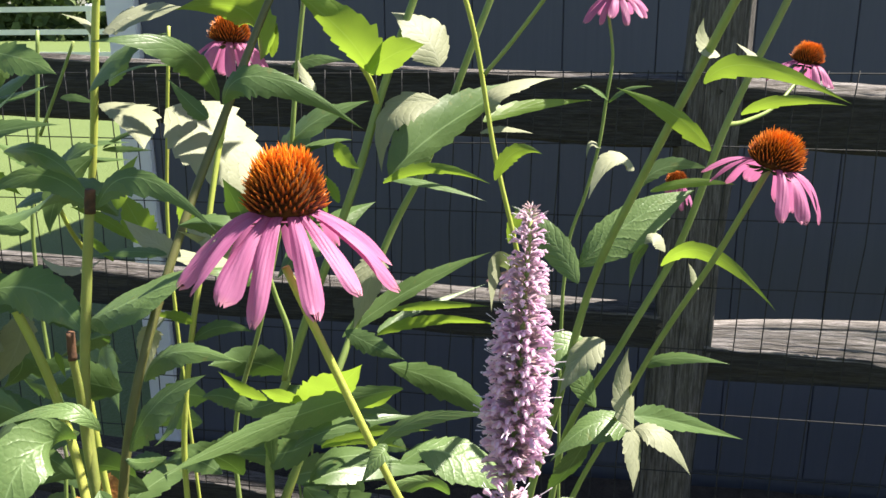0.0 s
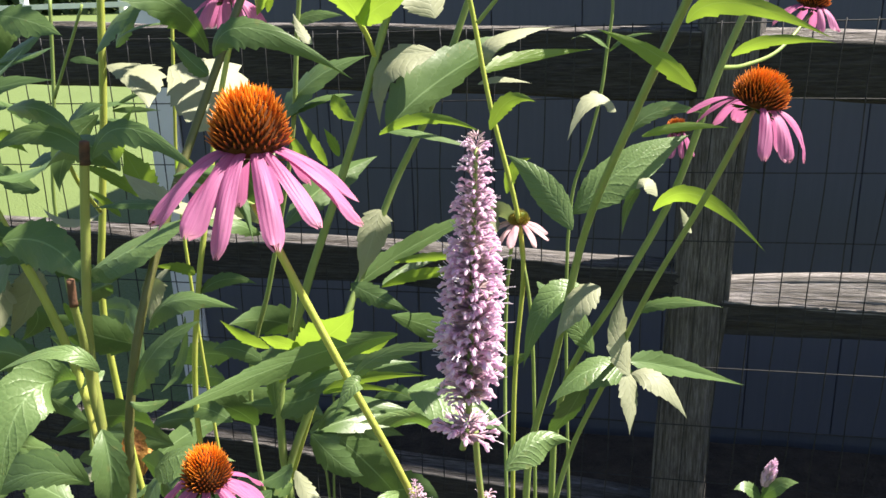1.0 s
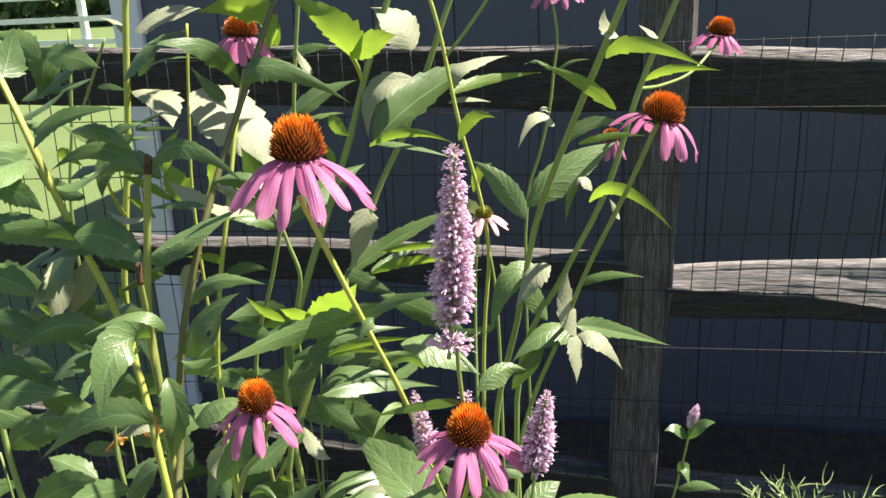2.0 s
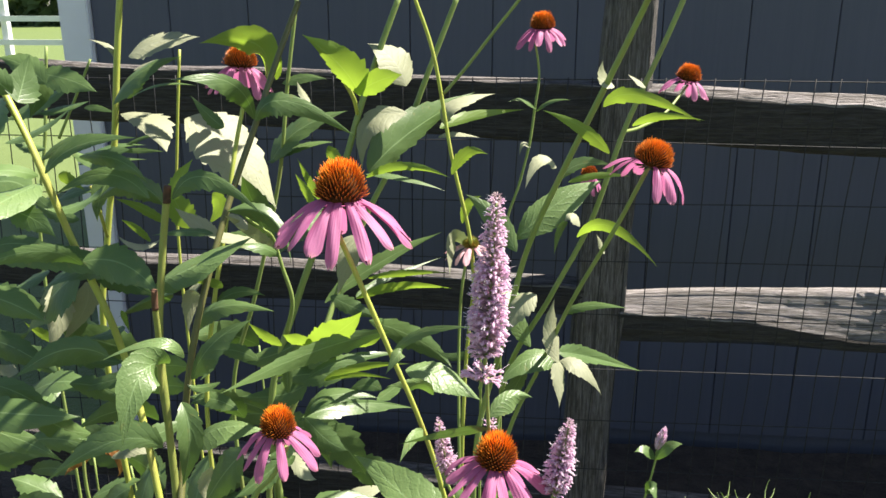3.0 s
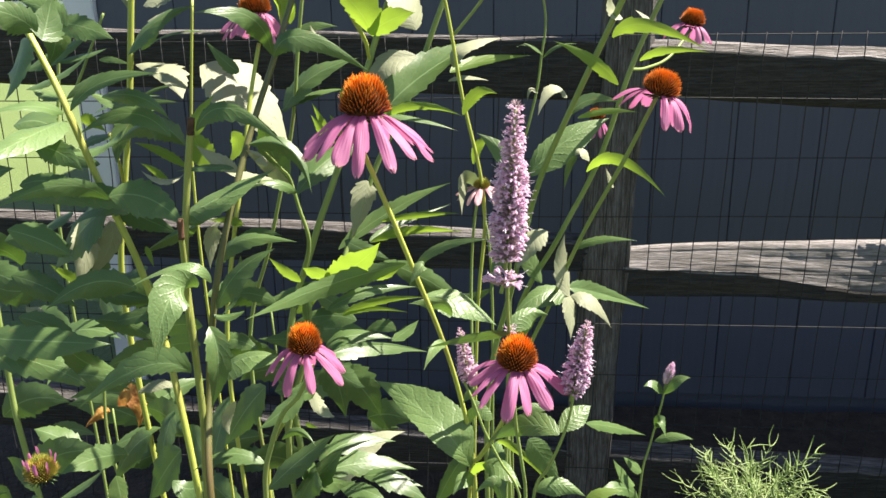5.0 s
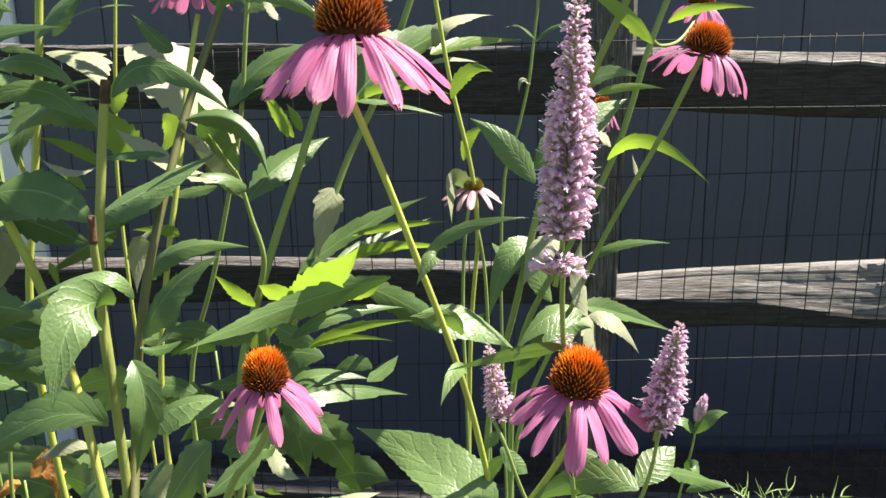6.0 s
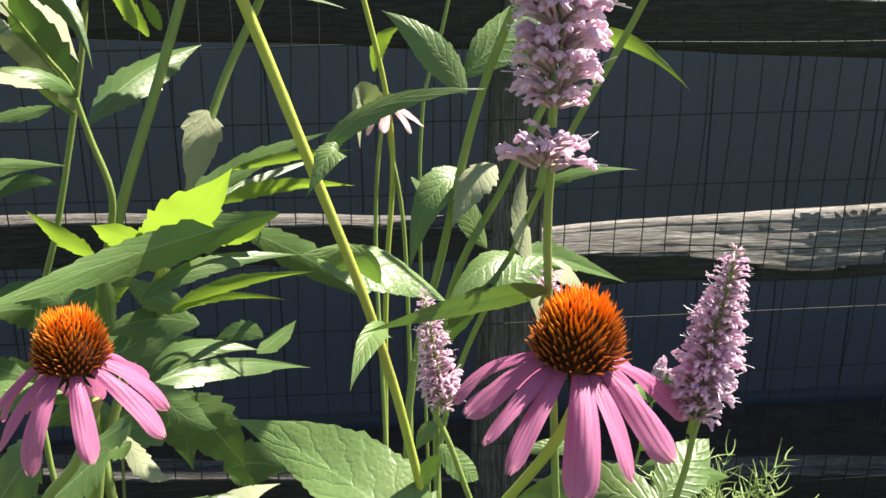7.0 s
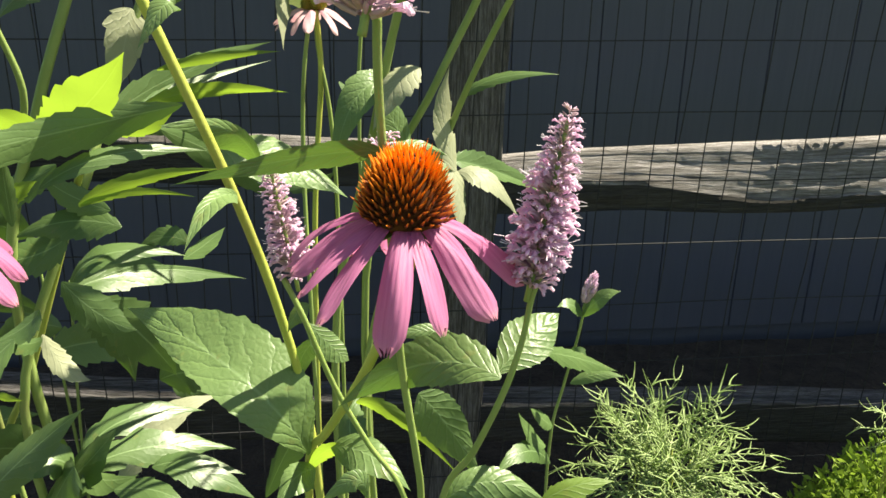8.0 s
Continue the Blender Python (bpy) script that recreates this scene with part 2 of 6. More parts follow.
def rail_material(name, tone=1.0, axis=0, mottle=0.9):
    """Weathered split wood: grey with long dark cracks and brown bark remains."""
    m, n, l, p = material(name)
    nt = m.node_tree
    s = [260.0, 260.0, 260.0]
    s[axis] = 9.0
    g = noise_out(nt, 1.0, 8, 0.65, stretched(nt, *s))
    s2 = [55.0, 55.0, 55.0]
    s2[axis] = 2.2
    crack = noise_out(nt, 1.0, 6, 0.6, stretched(nt, *s2))
    blot = noise_out(nt, 7, 5)
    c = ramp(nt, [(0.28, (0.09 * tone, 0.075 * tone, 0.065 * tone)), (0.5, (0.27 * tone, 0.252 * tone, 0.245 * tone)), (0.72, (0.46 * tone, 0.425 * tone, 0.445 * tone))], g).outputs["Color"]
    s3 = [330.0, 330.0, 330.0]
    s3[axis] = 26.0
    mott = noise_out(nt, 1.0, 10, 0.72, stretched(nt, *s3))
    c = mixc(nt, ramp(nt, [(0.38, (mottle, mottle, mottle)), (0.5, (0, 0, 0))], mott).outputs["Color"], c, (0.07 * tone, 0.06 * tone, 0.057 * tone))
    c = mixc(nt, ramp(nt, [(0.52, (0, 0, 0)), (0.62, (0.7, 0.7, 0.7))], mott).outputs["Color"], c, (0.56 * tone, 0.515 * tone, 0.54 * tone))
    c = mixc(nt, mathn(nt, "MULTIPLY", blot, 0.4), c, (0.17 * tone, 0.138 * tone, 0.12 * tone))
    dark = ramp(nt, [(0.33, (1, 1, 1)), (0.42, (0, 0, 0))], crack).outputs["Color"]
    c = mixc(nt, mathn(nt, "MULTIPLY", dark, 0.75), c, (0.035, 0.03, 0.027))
    l.new(c, p.inputs["Base Color"])
    p.inputs["Roughness"].default_value = 0.85
    h = mathn(nt, "ADD", mathn(nt, "MULTIPLY", g, 0.7), mathn(nt, "ADD", mathn(nt, "MULTIPLY", crack, 1.0), mathn(nt, "MULTIPLY", mott, 1.2)))
    bump(nt, h, 0.8, 0.004, p)
    return m


# one weathered wood in tones: sun on the rail tops, shade on their fronts
LITWOOD = rail_material("lit_rail_wood", 0.76, 0, 0.65)
# dimmer copy for the left and low rails, their shade put into the tone
DIMWOOD = rail_material("dim_rail_wood", 0.5, 0)
SHADEWOOD = rail_material("shaded_rail_wood", 0.125, 0)
POSTWOOD = rail_material("weathered_post_wood", 0.42, 2)


# ---------------------------------------------------------------- builders
def thing(name, at, label, category, group="", kind=""):
    ob = new(name)
    ob.location = at
    ob.empty_display_size = 0.05
    return tagged(ob, label, category, group, kind)


def mesh_of(name, verts, faces, uvs=None, smooth=True):
    me = bpy.data.meshes.new(name)
    me.from_pydata([tuple(v) for v in verts], [], faces)
    if uvs is not None:
        lay = me.uv_layers.new(name="UVMap")
        for lo in me.loops:
            lay.data[lo.index].uv = uvs[lo.vertex_index]
    if smooth:
        for f in me.polygons:
            f.use_smooth = True
    me.update()
    return me


def part(name, me, mat, parent, label=""):
    """Links a mesh or bmesh (in world metres) as ONE object under a thing or a part."""
    if isinstance(me, bmesh.types.BMesh):
        bm = me
        me = bpy.data.meshes.new(name)
        bm.to_mesh(me)
        bm.free()
    ob = new(name, me)
    if mat:
        me.materials.append(mat)
    if parent is not None:
        ob.parent = parent
        up = parent
        off = Vector((0, 0, 0))
        while up is not None:
            off += up.location
            up = up.parent
        ob.location = -off
    if label:
        ob["label"] = label
    return ob


def curve_points(pts, n):
    """Centripetal Catmull-Rom through the points, n samples."""
    pts = [Vector(p) for p in pts]
    if len(pts) == 2:
        return [pts[0].lerp(pts[1], k / (n - 1)) for k in range(n)]
    ext = [2 * pts[0] - pts[1]] + pts + [2 * pts[-1] - pts[-2]]
    knots = [0.0]
    for a, b in zip(ext, ext[1:]):
        knots.append(knots[-1] + max((b - a).length, 1e-5) ** 0.5)
    out = []
    seg = len(pts) - 1
    for k in range(n):
        s = k / (n - 1) * seg
        i = min(int(s), seg - 1)
        t0, t1, t2, t3 = knots[i:i + 4]
        t = t1 + (t2 - t1) * (s - i)
        p0, p1, p2, p3 = ext[i:i + 4]
        a1 = p0.lerp(p1, (t - t0) / (t1 - t0))
        a2 = p1.lerp(p2, (t - t1) / (t2 - t1))
        a3 = p2.lerp(p3, (t - t2) / (t3 - t2))
        b1 = a1.lerp(a2, (t - t0) / (t2 - t0))
        b2 = a2.lerp(a3, (t - t1) / (t3 - t1))
        out.append(b1.lerp(b2, (t - t1) / (t2 - t1)))
    return out


def tube(pts, r0, r1, n=None, sides=9, rough=0.06, seed=0, nodes=()):
    """A stem: a slightly ribbed, uneven tube along a smooth curve, closed at both ends."""
    n = n or max(8, 7 * (len(pts) - 1) + 1)
    c = curve_points(pts, n)
    verts, faces = [], []
    ref = Vector((0.3, -0.9, 0.2))
    for k, p in enumerate(c):
        t = (c[min(k + 1, n - 1)] - c[max(k - 1, 0)]).normalized()
        a = t.cross(ref).normalized()
        b = t.cross(a)
        f = k / (n - 1)
        r = r0 + (r1 - r0) * f
        for s in nodes:
            r *= 1 + 0.35 * math.exp(-((f - s) / 0.02) ** 2)
        for j in range(sides):
            th = 2 * math.pi * j / sides
            rr = r * (1 + rough * math.cos(3 * th) + rough * noise.noise(Vector((k * 0.7, j * 1.7, seed))))
            verts.append(p + (a * math.cos(th) + b * math.sin(th)) * rr)
    for k in range(n - 1):
        for j in range(sides):
            q = (j + 1) % sides
            faces.append((k * sides + j, k * sides + q, (k + 1) * sides + q, (k + 1) * sides + j))
    faces.append(tuple(range(sides))[::-1])
    faces.append(tuple((n - 1) * sides + j for j in range(sides)))
    return mesh_of("stem", verts, faces)


SERIAL = [0]


def stem(plant, pts, r0, r1, mat="g", name="stem", nodes=()):
    SERIAL[0] += 1
    return part(name, tube(pts, r0, r1, seed=SERIAL[0], nodes=nodes), STEM[mat], plant)


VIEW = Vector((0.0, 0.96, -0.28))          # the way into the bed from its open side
TILTS = {"L": (48, -48), "B": (-8, 8), "R": (45, 35), "S": (22, -22), "G": (-38, 38)}


def leaf(plant, base, mid, tip, hi, lo, tilt="L", mat="g", teeth=8, wide=0.4, cut=0.0, lobes=2.5, wave=0.05):
    """A leaf blade whose rib runs from base over mid to tip. hi, lo: half widths of the half towards the light and of the other;
    tilt: degrees by which the edge of each half lies deeper in the bed than the rib: L both halves turned up to the sun,
    B the blade upright, G the blade leaning out over the bed's edge, R a ridge along the rib, S a slight turn; teeth: teeth along each edge; cut, lobes: how deep and how many lobes; wide: where along the rib it is widest."""
    SERIAL[0] += 1
    rng = random.Random(SERIAL[0])
    base, mid, tip = Vector(base), Vector(mid), Vector(tip)
    ctrl = 2 * mid - (base + tip) / 2
    angles = TILTS[tilt] if isinstance(tilt, str) else tilt
    length = (mid - base).length + (tip - mid).length
    n, na = 57, 5
    chord = (tip - base).cross(VIEW)
    sign = 1.0 if chord.dot(Vector((0.5, 0.0, 0.86))) > 0 else -1.0
    ph, ph2 = rng.uniform(0, 9), rng.uniform(0, 9)
    k2 = 1.45
    k1 = k2 * wide / (1 - wide)
    jag = [rng.uniform(0.4, 1.4) for _ in range(2 * teeth + 6)]
    twist = rng.uniform(-9, 9)
    turn = [radians(angles[0] + rng.uniform(-5, 5)), radians(angles[1] + rng.uniform(-5, 5))]
    bulge = rng.uniform(0.05, 0.2)
    rows = []
    for k in range(n):
        f = k / (n - 1)
        p = base * (1 - f) ** 2 + ctrl * 2 * f * (1 - f) + tip * f * f
        t = ((ctrl - base) * (1 - f) + (tip - ctrl) * f).normalized()
        side = t.cross(VIEW) * sign
        side = side.normalized() if side.length > 1e-3 else Vector((1, 0, 0))
        deep = t.cross(side).normalized()
        if deep.dot(VIEW) < 0:
            deep = -deep
        shape = max(f ** k1 * (1 - f) ** k2 / (wide ** k1 * (1 - wide) ** k2), 0.0) ** 0.92
        lobe = 1 - cut * (1 + math.cos(2 * math.pi * f * lobes)) * (f < 0.9)
        fs = f ** 0.9 * teeth
        tooth = (fs % 1.0) if teeth else 0.0
        row = []
        for j in range(-na, na + 1):
            u = abs(j) / na
            half = 0 if j > 0 else 1
            w = (hi if half == 0 else lo) * shape * lobe + 0.0006 * (1 - f)
            if teeth and abs(j) == na:
                w *= 0.94 + (0.1 if mat == "t" else 0.22) * tooth * jag[int(fs) * 2 + half] * math.sin(math.pi * min(1, f + 0.12)) ** 0.5
            a = turn[half] + radians(twist) * (f - 0.5) * (1 if half == 0 else -1)
            e = (side * math.cos(a) * (1 if half == 0 else -1) + deep * math.sin(a))
            nor = e.cross(t).normalized()
            if nor.dot(VIEW) > 0:
                nor = -nor
            rip = wave * w * u * u * math.sin((ph if half == 0 else ph2) + 13 * f) + 0.05 * w * u * math.sin(ph2 + 5 * f)
            q = p + e * (w * u) - nor * (bulge * w * u * u - rip)
            q += nor * (0.02 * min(hi + lo, 0.03) * noise.noise(q * 60)) * (u > 0)
            row.append((q, (0.5 + 0.5 * j / na, f)))
        rows.append(row)
    verts = [q for row in rows for q, _ in row]
    uvs = [uv for row in rows for _, uv in row]
    m = 2 * na + 1
    faces = [(k * m + j, k * m + j + 1, (k + 1) * m + j + 1, (k + 1) * m + j) for k in range(n - 1) for j in range(m - 1)]
    return part("leaf", mesh_of("leaf", verts, faces, uvs), LEAF[mat], plant)


def petal_mesh(root, out, up, length, width, e0, e1, rng):
    """A ray petal: leaves the cone along out at elevation e0 and bends to elevation e1; ribbed, with a notched tip."""
    n, na = 15, 3
    side = out.cross(up).normalized()
    p = Vector(root)
    verts, uvs, faces = [], [], []
    step = length / (n - 1)
    bend = rng.uniform(0.5, 0.8)
    sway = rng.uniform(-0.25, 0.25)
    roll = rng.uniform(-0.7, 0.7)
    curl = rng.uniform(0.2, 0.75)
    notch = [rng.uniform(0.6, 1.5) for _ in range(7)]
    for k in range(n):
        f = k / (n - 1)
        e = radians(e0 + (e1 - e0) * f ** bend)
        d = (out * math.cos(e) + up * math.sin(e) + side * sway * f * 0.5).normalized()
        nor = side.cross(d).normalized()
        w = 0.41 * width * (0.3 + 0.7 * math.sin(math.pi * min(1, f * 0.6 + 0.08)) ** 0.9) * max(0.2, 1 - max(0, (f - 0.8) / 0.225) ** 2.6)
        for j in range(-na, na + 1):
            u = j / na
            dip = 0.025 * w * math.cos(u * 2.5 * math.pi) - curl * w * u * u
            q = p + side * (u * w) + nor * (dip + roll * u * w * f + 0.12 * w * math.sin(7 * f + 3 * u + notch[0] * 5))
            if k == n - 1:
                q -= d * (0.055 * length * abs(math.cos(u * 1.5 * math.pi)) * notch[j + 3])
            verts.append(q)
            uvs.append((0.5 + 0.5 * u, f))
        p = p + d * step
    row = 2 * na + 1
    for k in range(n - 1):
        for j in range(row - 1):
            a = k * row + j
            faces.append((a, a + 1, a + row + 1, a + row))
    return mesh_of("petal", verts, faces, uvs)


def flower_head(plant, top, axis, radius, height, petals, length, width, e0=-20, e1=-72, seed=1, spread=(0, 360), skip=(), orange=1.0, petal=None, spine=None):
    """A coneflower head: dark core, a spiral of spines, drooping ray petals and green bracts below. top: the cone's summit."""
    rng = random.Random(seed)
    up = Vector(axis).normalized()
    a = up.cross(Vector((0, -1, 0.2))).normalized()      # sideways
    b = a.cross(up).normalized()
    base = Vector(top) - up * height
    verts, faces, uvs = [], [], []
    rings, sides = 10, 20
    for k in range(rings + 1):
        f = k / rings
        th = f * math.pi / 2
        r = 0.78 * radius * math.cos(th) ** 0.92 if k < rings else 0.0001
        z = 0.86 * height * (0.12 + 0.88 * math.sin(th))
        for j in range(sides):
            ph = 2 * math.pi * j / sides
            verts.append(base + (a * math.cos(ph) + b * math.sin(ph)) * r + up * z)
    for j in range(sides):
        ph = 2 * math.pi * j / sides
        verts.append(base + (a * math.cos(ph) + b * math.sin(ph)) * radius * 0.5)
    off = (rings + 1) * sides
    for k in range(rings):
        for j in range(sides):
            q = (j + 1) % sides
            faces.append((k * sides + j, k * sides + q, (k + 1) * sides + q, (k + 1) * sides + j))
    for j in range(sides):
        q = (j + 1) % sides
        faces.append((off + j, off + q, q, j))
    faces.append(tuple(off + j for j in range(sides))[::-1])
    cone = part("flower_cone", mesh_of("flower_cone", verts, faces), CORE, plant, "domed dark cone with orange spines")
    # spines in a golden-angle spiral
    verts, faces, uvs = [], [], []
    count = 360
    for i in range(count):
        f = (i + 0.5) / count
        cz = 1 - f * 0.98
        th = math.asin(max(0, min(1, cz)))
        ph = i * 2.399963
        dr = a * math.cos(ph) + b * math.sin(ph)
        root = base + dr * (0.76 * radius * math.cos(th) ** 0.92) + up * (0.82 * height * (0.12 + 0.88 * math.sin(th)))
        nrm = (dr * math.cos(th) * 0.9 + up * (0.28 + math.sin(th))).normalized()
        ln = radius * (0.3 + 0.11 * rng.random()) * (1.0 if f > 0.1 else 0.7)
        s = nrm.cross(up + Vector((0.01, 0.02, 0))).normalized()
        s2 = nrm.cross(s)
        wd = radius * 0.04
        tipp = root + nrm * ln + up * ln * 0.18 + Vector([rng.uniform(-1, 1) * ln * 0.14 for _ in range(3)])
        k = len(verts)
        lo = root - nrm * radius * 0.12
        mid = root + nrm * ln * 0.5
        for c, w in ((lo, 0.9), (mid, 1.0)):
            verts += [c + s * wd * w, c + s2 * wd * w, c - s * wd * w, c - s2 * wd * w]
        verts.append(tipp)
        heat = min(1.0, max(0.0, (th / (math.pi / 2)) * 1.9 - 0.42 + rng.uniform(-0.15, 0.2))) * orange
        uvs += [(heat, 0.0)] * 4 + [(heat, 0.55)] * 4 + [(heat, 1.0)]
        for j in range(4):
            q = (j + 1) % 4
            faces.append((k + j, k + q, k + 4 + q, k + 4 + j))
            faces.append((k + 4 + j, k + 4 + q, k + 8))
    tagged(part("spiny_crown", mesh_of("spiny_crown", verts, faces, uvs, False), spine or SPINE, cone), kind="stuff")
    # petals, each a part of the cone
    lo_, hi_ = spread
    for i in range(petals):
        if i in skip:
            continue
        ph = radians(lo_ + (hi_ - lo_) * (i + 0.5) / petals + rng.uniform(-7, 7))
        dr = (a * math.cos(ph) + b * math.sin(ph)).normalized()
        root = base + dr * radius * 0.62 + up * height * 0.1
        me = petal_mesh(root, dr, up, length * rng.uniform(0.82, 1.08), width * rng.uniform(0.85, 1.15), e0 + rng.uniform(-14, 14), e1 + rng.uniform(-12, 12), rng)
        part("petal", me, petal or PETAL, cone)
    # green bracts
    verts, faces, uvs = [], [], []
    for i in range(16):
        ph = 2 * math.pi * i / 16 + rng.uniform(-0.1, 0.1)
        dr = a * math.cos(ph) + b * math.sin(ph)
        sd = dr.cross(up)
        r0 = base + dr * radius * 0.3 - up * height * 0.04
        tp = base + dr * radius * 0.95 - up * height * (0.05 + 0.15 * rng.random())
        k = len(verts)
        verts += [r0 - sd * radius * 0.1, r0 + sd * radius * 0.1, tp, (r0 + tp) / 2 - up * radius * 0.08]
        uvs += [(0.2, 0), (0.8, 0), (0.5, 1), (0.5, 0.5)]
        faces += [(k, k + 3, k + 2), (k + 3, k + 1, k + 2), (k, k + 1, k + 3)]
    tagged(part("bract_ring", mesh_of("bract_ring", verts, faces, uvs), LEAF["g"], cone), kind="stuff")
    return cone


def spike(plant, low, high, radius, whorls, per, seed, closed=False):
    """A hyssop flower spike from low to high: whorls of calyces, lipped florets and long stamens round a stalk."""
    rng = random.Random(seed)
    low, high = Vector(low), Vector(high)
    ax = (high - low).normalized()
    s1 = ax.cross(Vector((0, 1, 0))).normalized()
    s2 = ax.cross(s1)
    length = (high - low).length
    radius *= 0.88
    sets = {}
    slots = []
    stalk = part("spike_stalk", tube([low - ax * 0.004, (low + high) / 2, high - ax * radius * 0.5], radius * 0.13, radius * 0.08), STEM["g"], plant)

    def cone_tube(which, p, d, l, ra, rb, sides, flare=0.0):
        v, fs = sets["v"], sets["f"]
        d = d.normalized()
        e1 = d.cross(Vector((0.2, 0.5, 0.8))).normalized()
        e2 = d.cross(e1)
        k = len(v)
        prof = [(0, ra), (0.55, rb), (1.0, rb * (1 + flare))]
        for h, r in prof:
            for j in range(sides):
                th = 2 * math.pi * j / sides
                wob = 1 + 0.35 * flare * math.cos(2 * th) * (h == 1.0)
                v.append(p + d * (h * l) + (e1 * math.cos(th) + e2 * math.sin(th)) * r * wob)
        for h in range(2):
            for j in range(sides):
                q = (j + 1) % sides
                fs.append((k + h * sides + j, k + h * sides + q, k + (h + 1) * sides + q, k + (h + 1) * sides + j))
                slots.append("cfs".index(which))

    for w in range(whorls):
        sets["v"], sets["f"] = [], []
        slots.clear()
        f = (w + 0.5) / whorls
        rad = radius * (1.0 if f < 0.3 else 0.3 + 0.7 * ((1 - f) / 0.7) ** 0.75) * (0.92 + 0.16 * rng.random())
        if f < 0.1:
            rad *= 0.85
        m = max(6, int(1.25 * per * (0.55 + 0.45 * rad / radius)))
        for i in range(m):
            th = 2 * math.pi * (i + 0.5 * (w % 2)) / m + rng.uniform(-0.2, 0.2)
            dr = s1 * math.cos(th) + s2 * math.sin(th)
            p = low + ax * (length * (f + rng.uniform(-0.4, 0.4) / whorls)) + dr * rad * 0.22
            d = (dr + ax * rng.uniform(0.25, 0.9)).normalized()
            l = max(rad, radius * 0.42) * rng.uniform(0.5, 0.72)
            if closed:
                cone_tube("f" if rng.random() < 0.6 else "c", p, (dr * 0.45 + ax).normalized(), rad * 1.1, rad * 0.16, rad * 0.24, 6, -0.7)
                continue
            cone_tube("c", p, d, l, rad * 0.05, rad * 0.085, 5, -0.55)
            if not closed and f < 0.95 and rng.random() < 0.78:
                q = p + d * l * 0.8
                dd = (d + dr * 0.3 - ax * rng.uniform(-0.1, 0.35)).normalized()
                fl = rad * rng.uniform(0.32, 0.54)
                cone_tube("f", q, dd, fl, rad * 0.045, rad * 0.062, 6, 1.1)
                lip = (dd - ax * 0.9).normalized()
                cone_tube("f", q + dd * fl * 0.9, lip, fl * 0.5, rad * 0.06, rad * 0.085, 5, -0.4)
                if rng.random() < 0.32:
                    for _ in range(2):
                        d3 = (dd + Vector([rng.uniform(-0.35, 0.35) for _ in range(3)])).normalized()
                        cone_tube("s", q + dd * fl * 0.6, d3, rad * rng.uniform(0.3, 0.8), rad * 0.012, rad * 0.012, 3, 1.1)
        me = mesh_of("whorl", sets["v"], sets["f"])
        me.materials.append(CALYX)
        me.materials.append(COROLLA)
        me.materials.append(STAMEN)
        me.polygons.foreach_set("material_index", slots)
        part("whorl", me, None, stalk)
    return stalk


# ---------------------------------------------------------------- setting
def box_mesh(name, x0, x1, y0, y1, z0, z1, bevel=0.0):
    bm = bmesh.new()
    bmesh.ops.create_cube(bm, size=1)
    bmesh.ops.scale(bm, vec=(x1 - x0, y1 - y0, z1 - z0), verts=bm.verts)
    bmesh.ops.translate(bm, vec=((x0 + x1) / 2, (y0 + y1) / 2, (z0 + z1) / 2), verts=bm.verts)
    if bevel:
        bmesh.ops.bevel(bm, geom=bm.edges[:], offset=bevel, segments=2, affect="EDGES")
    return bm


def plane_grid(name, x0, x1, y0, y1, nx, ny, height):
    verts = [(x0 + (x1 - x0) * i / nx, y0 + (y1 - y0) * j / ny, height(x0 + (x1 - x0) * i / nx, y0 + (y1 - y0) * j / ny)) for j in range(ny + 1) for i in range(nx + 1)]
    faces = [(j * (nx + 1) + i, j * (nx + 1) + i + 1, (j + 1) * (nx + 1) + i + 1, (j + 1) * (nx + 1) + i) for j in range(ny) for i in range(nx)]
    return mesh_of(name, verts, faces)


ground = part("ground", plane_grid("ground", -400, 400, -400, 400, 8, 8, lambda x, y: 0.0), LAWN, None)
tagged(ground, "sunlit mown green lawn", "lawn", kind="structure")
bed = part("flower_bed", plane_grid("flower_bed", -1.6, 3.0, -0.6, 2.47, 60, 44, lambda x, y: 0.03 + 0.02 * noise.noise(Vector((x * 4, y * 4, 0))) + 0.008 * noise.noise(Vector((x * 17, y * 17, 3)))), SOIL, None)
tagged(bed, "dark crumbly soil of a flower bed", "soil", kind="structure")

# shed wall with upright board joints, its white corner board
WALL_Y = 2.5
wall = part("wall_north", box_mesh("wall", -0.963, 5.0, WALL_Y + 0.012, WALL_Y + 0.13, 0.0, 3.0), WALL, None)
tagged(wall, "slate blue painted board wall in shade", "wall", kind="structure")
x = -0.963
k = 0
while x < 4.9:
    w_ = 0.2115
    board = part("board", box_mesh("board", x + 0.0008, x + w_ - 0.0008, WALL_Y - 0.003, WALL_Y + 0.012, 0.06, 3.0, 0.0015), WALL, wall)
    x += w_
    k += 1
side_wall = part("wall_west", box_mesh("wall_side", -1.033, -0.933, WALL_Y + 0.132, 6.868, 0.0, 3.0), WALL, None)
tagged(side_wall, "slate blue painted side wall", "wall", kind="structure")
trim = part("trim", box_mesh("trim", -1.045, -0.965, WALL_Y - 0.022, WALL_Y + 0.13, 0.02, 3.0, 0.003), WHITE, None)
tagged(trim, "white painted corner board of the shed", "trim", kind="structure")
for nm_, b_ in (("wall_east", (4.88, 5.0, WALL_Y + 0.132, 6.868)), ("wall_back", (-1.033, 5.0, 6.87, 7.0))):
    part_wall = part(nm_, box_mesh(nm_, *b_, 0.0, 3.0), WALL, None)
    tagged(part_wall, "slate blue painted shed wall", "wall", kind="structure")
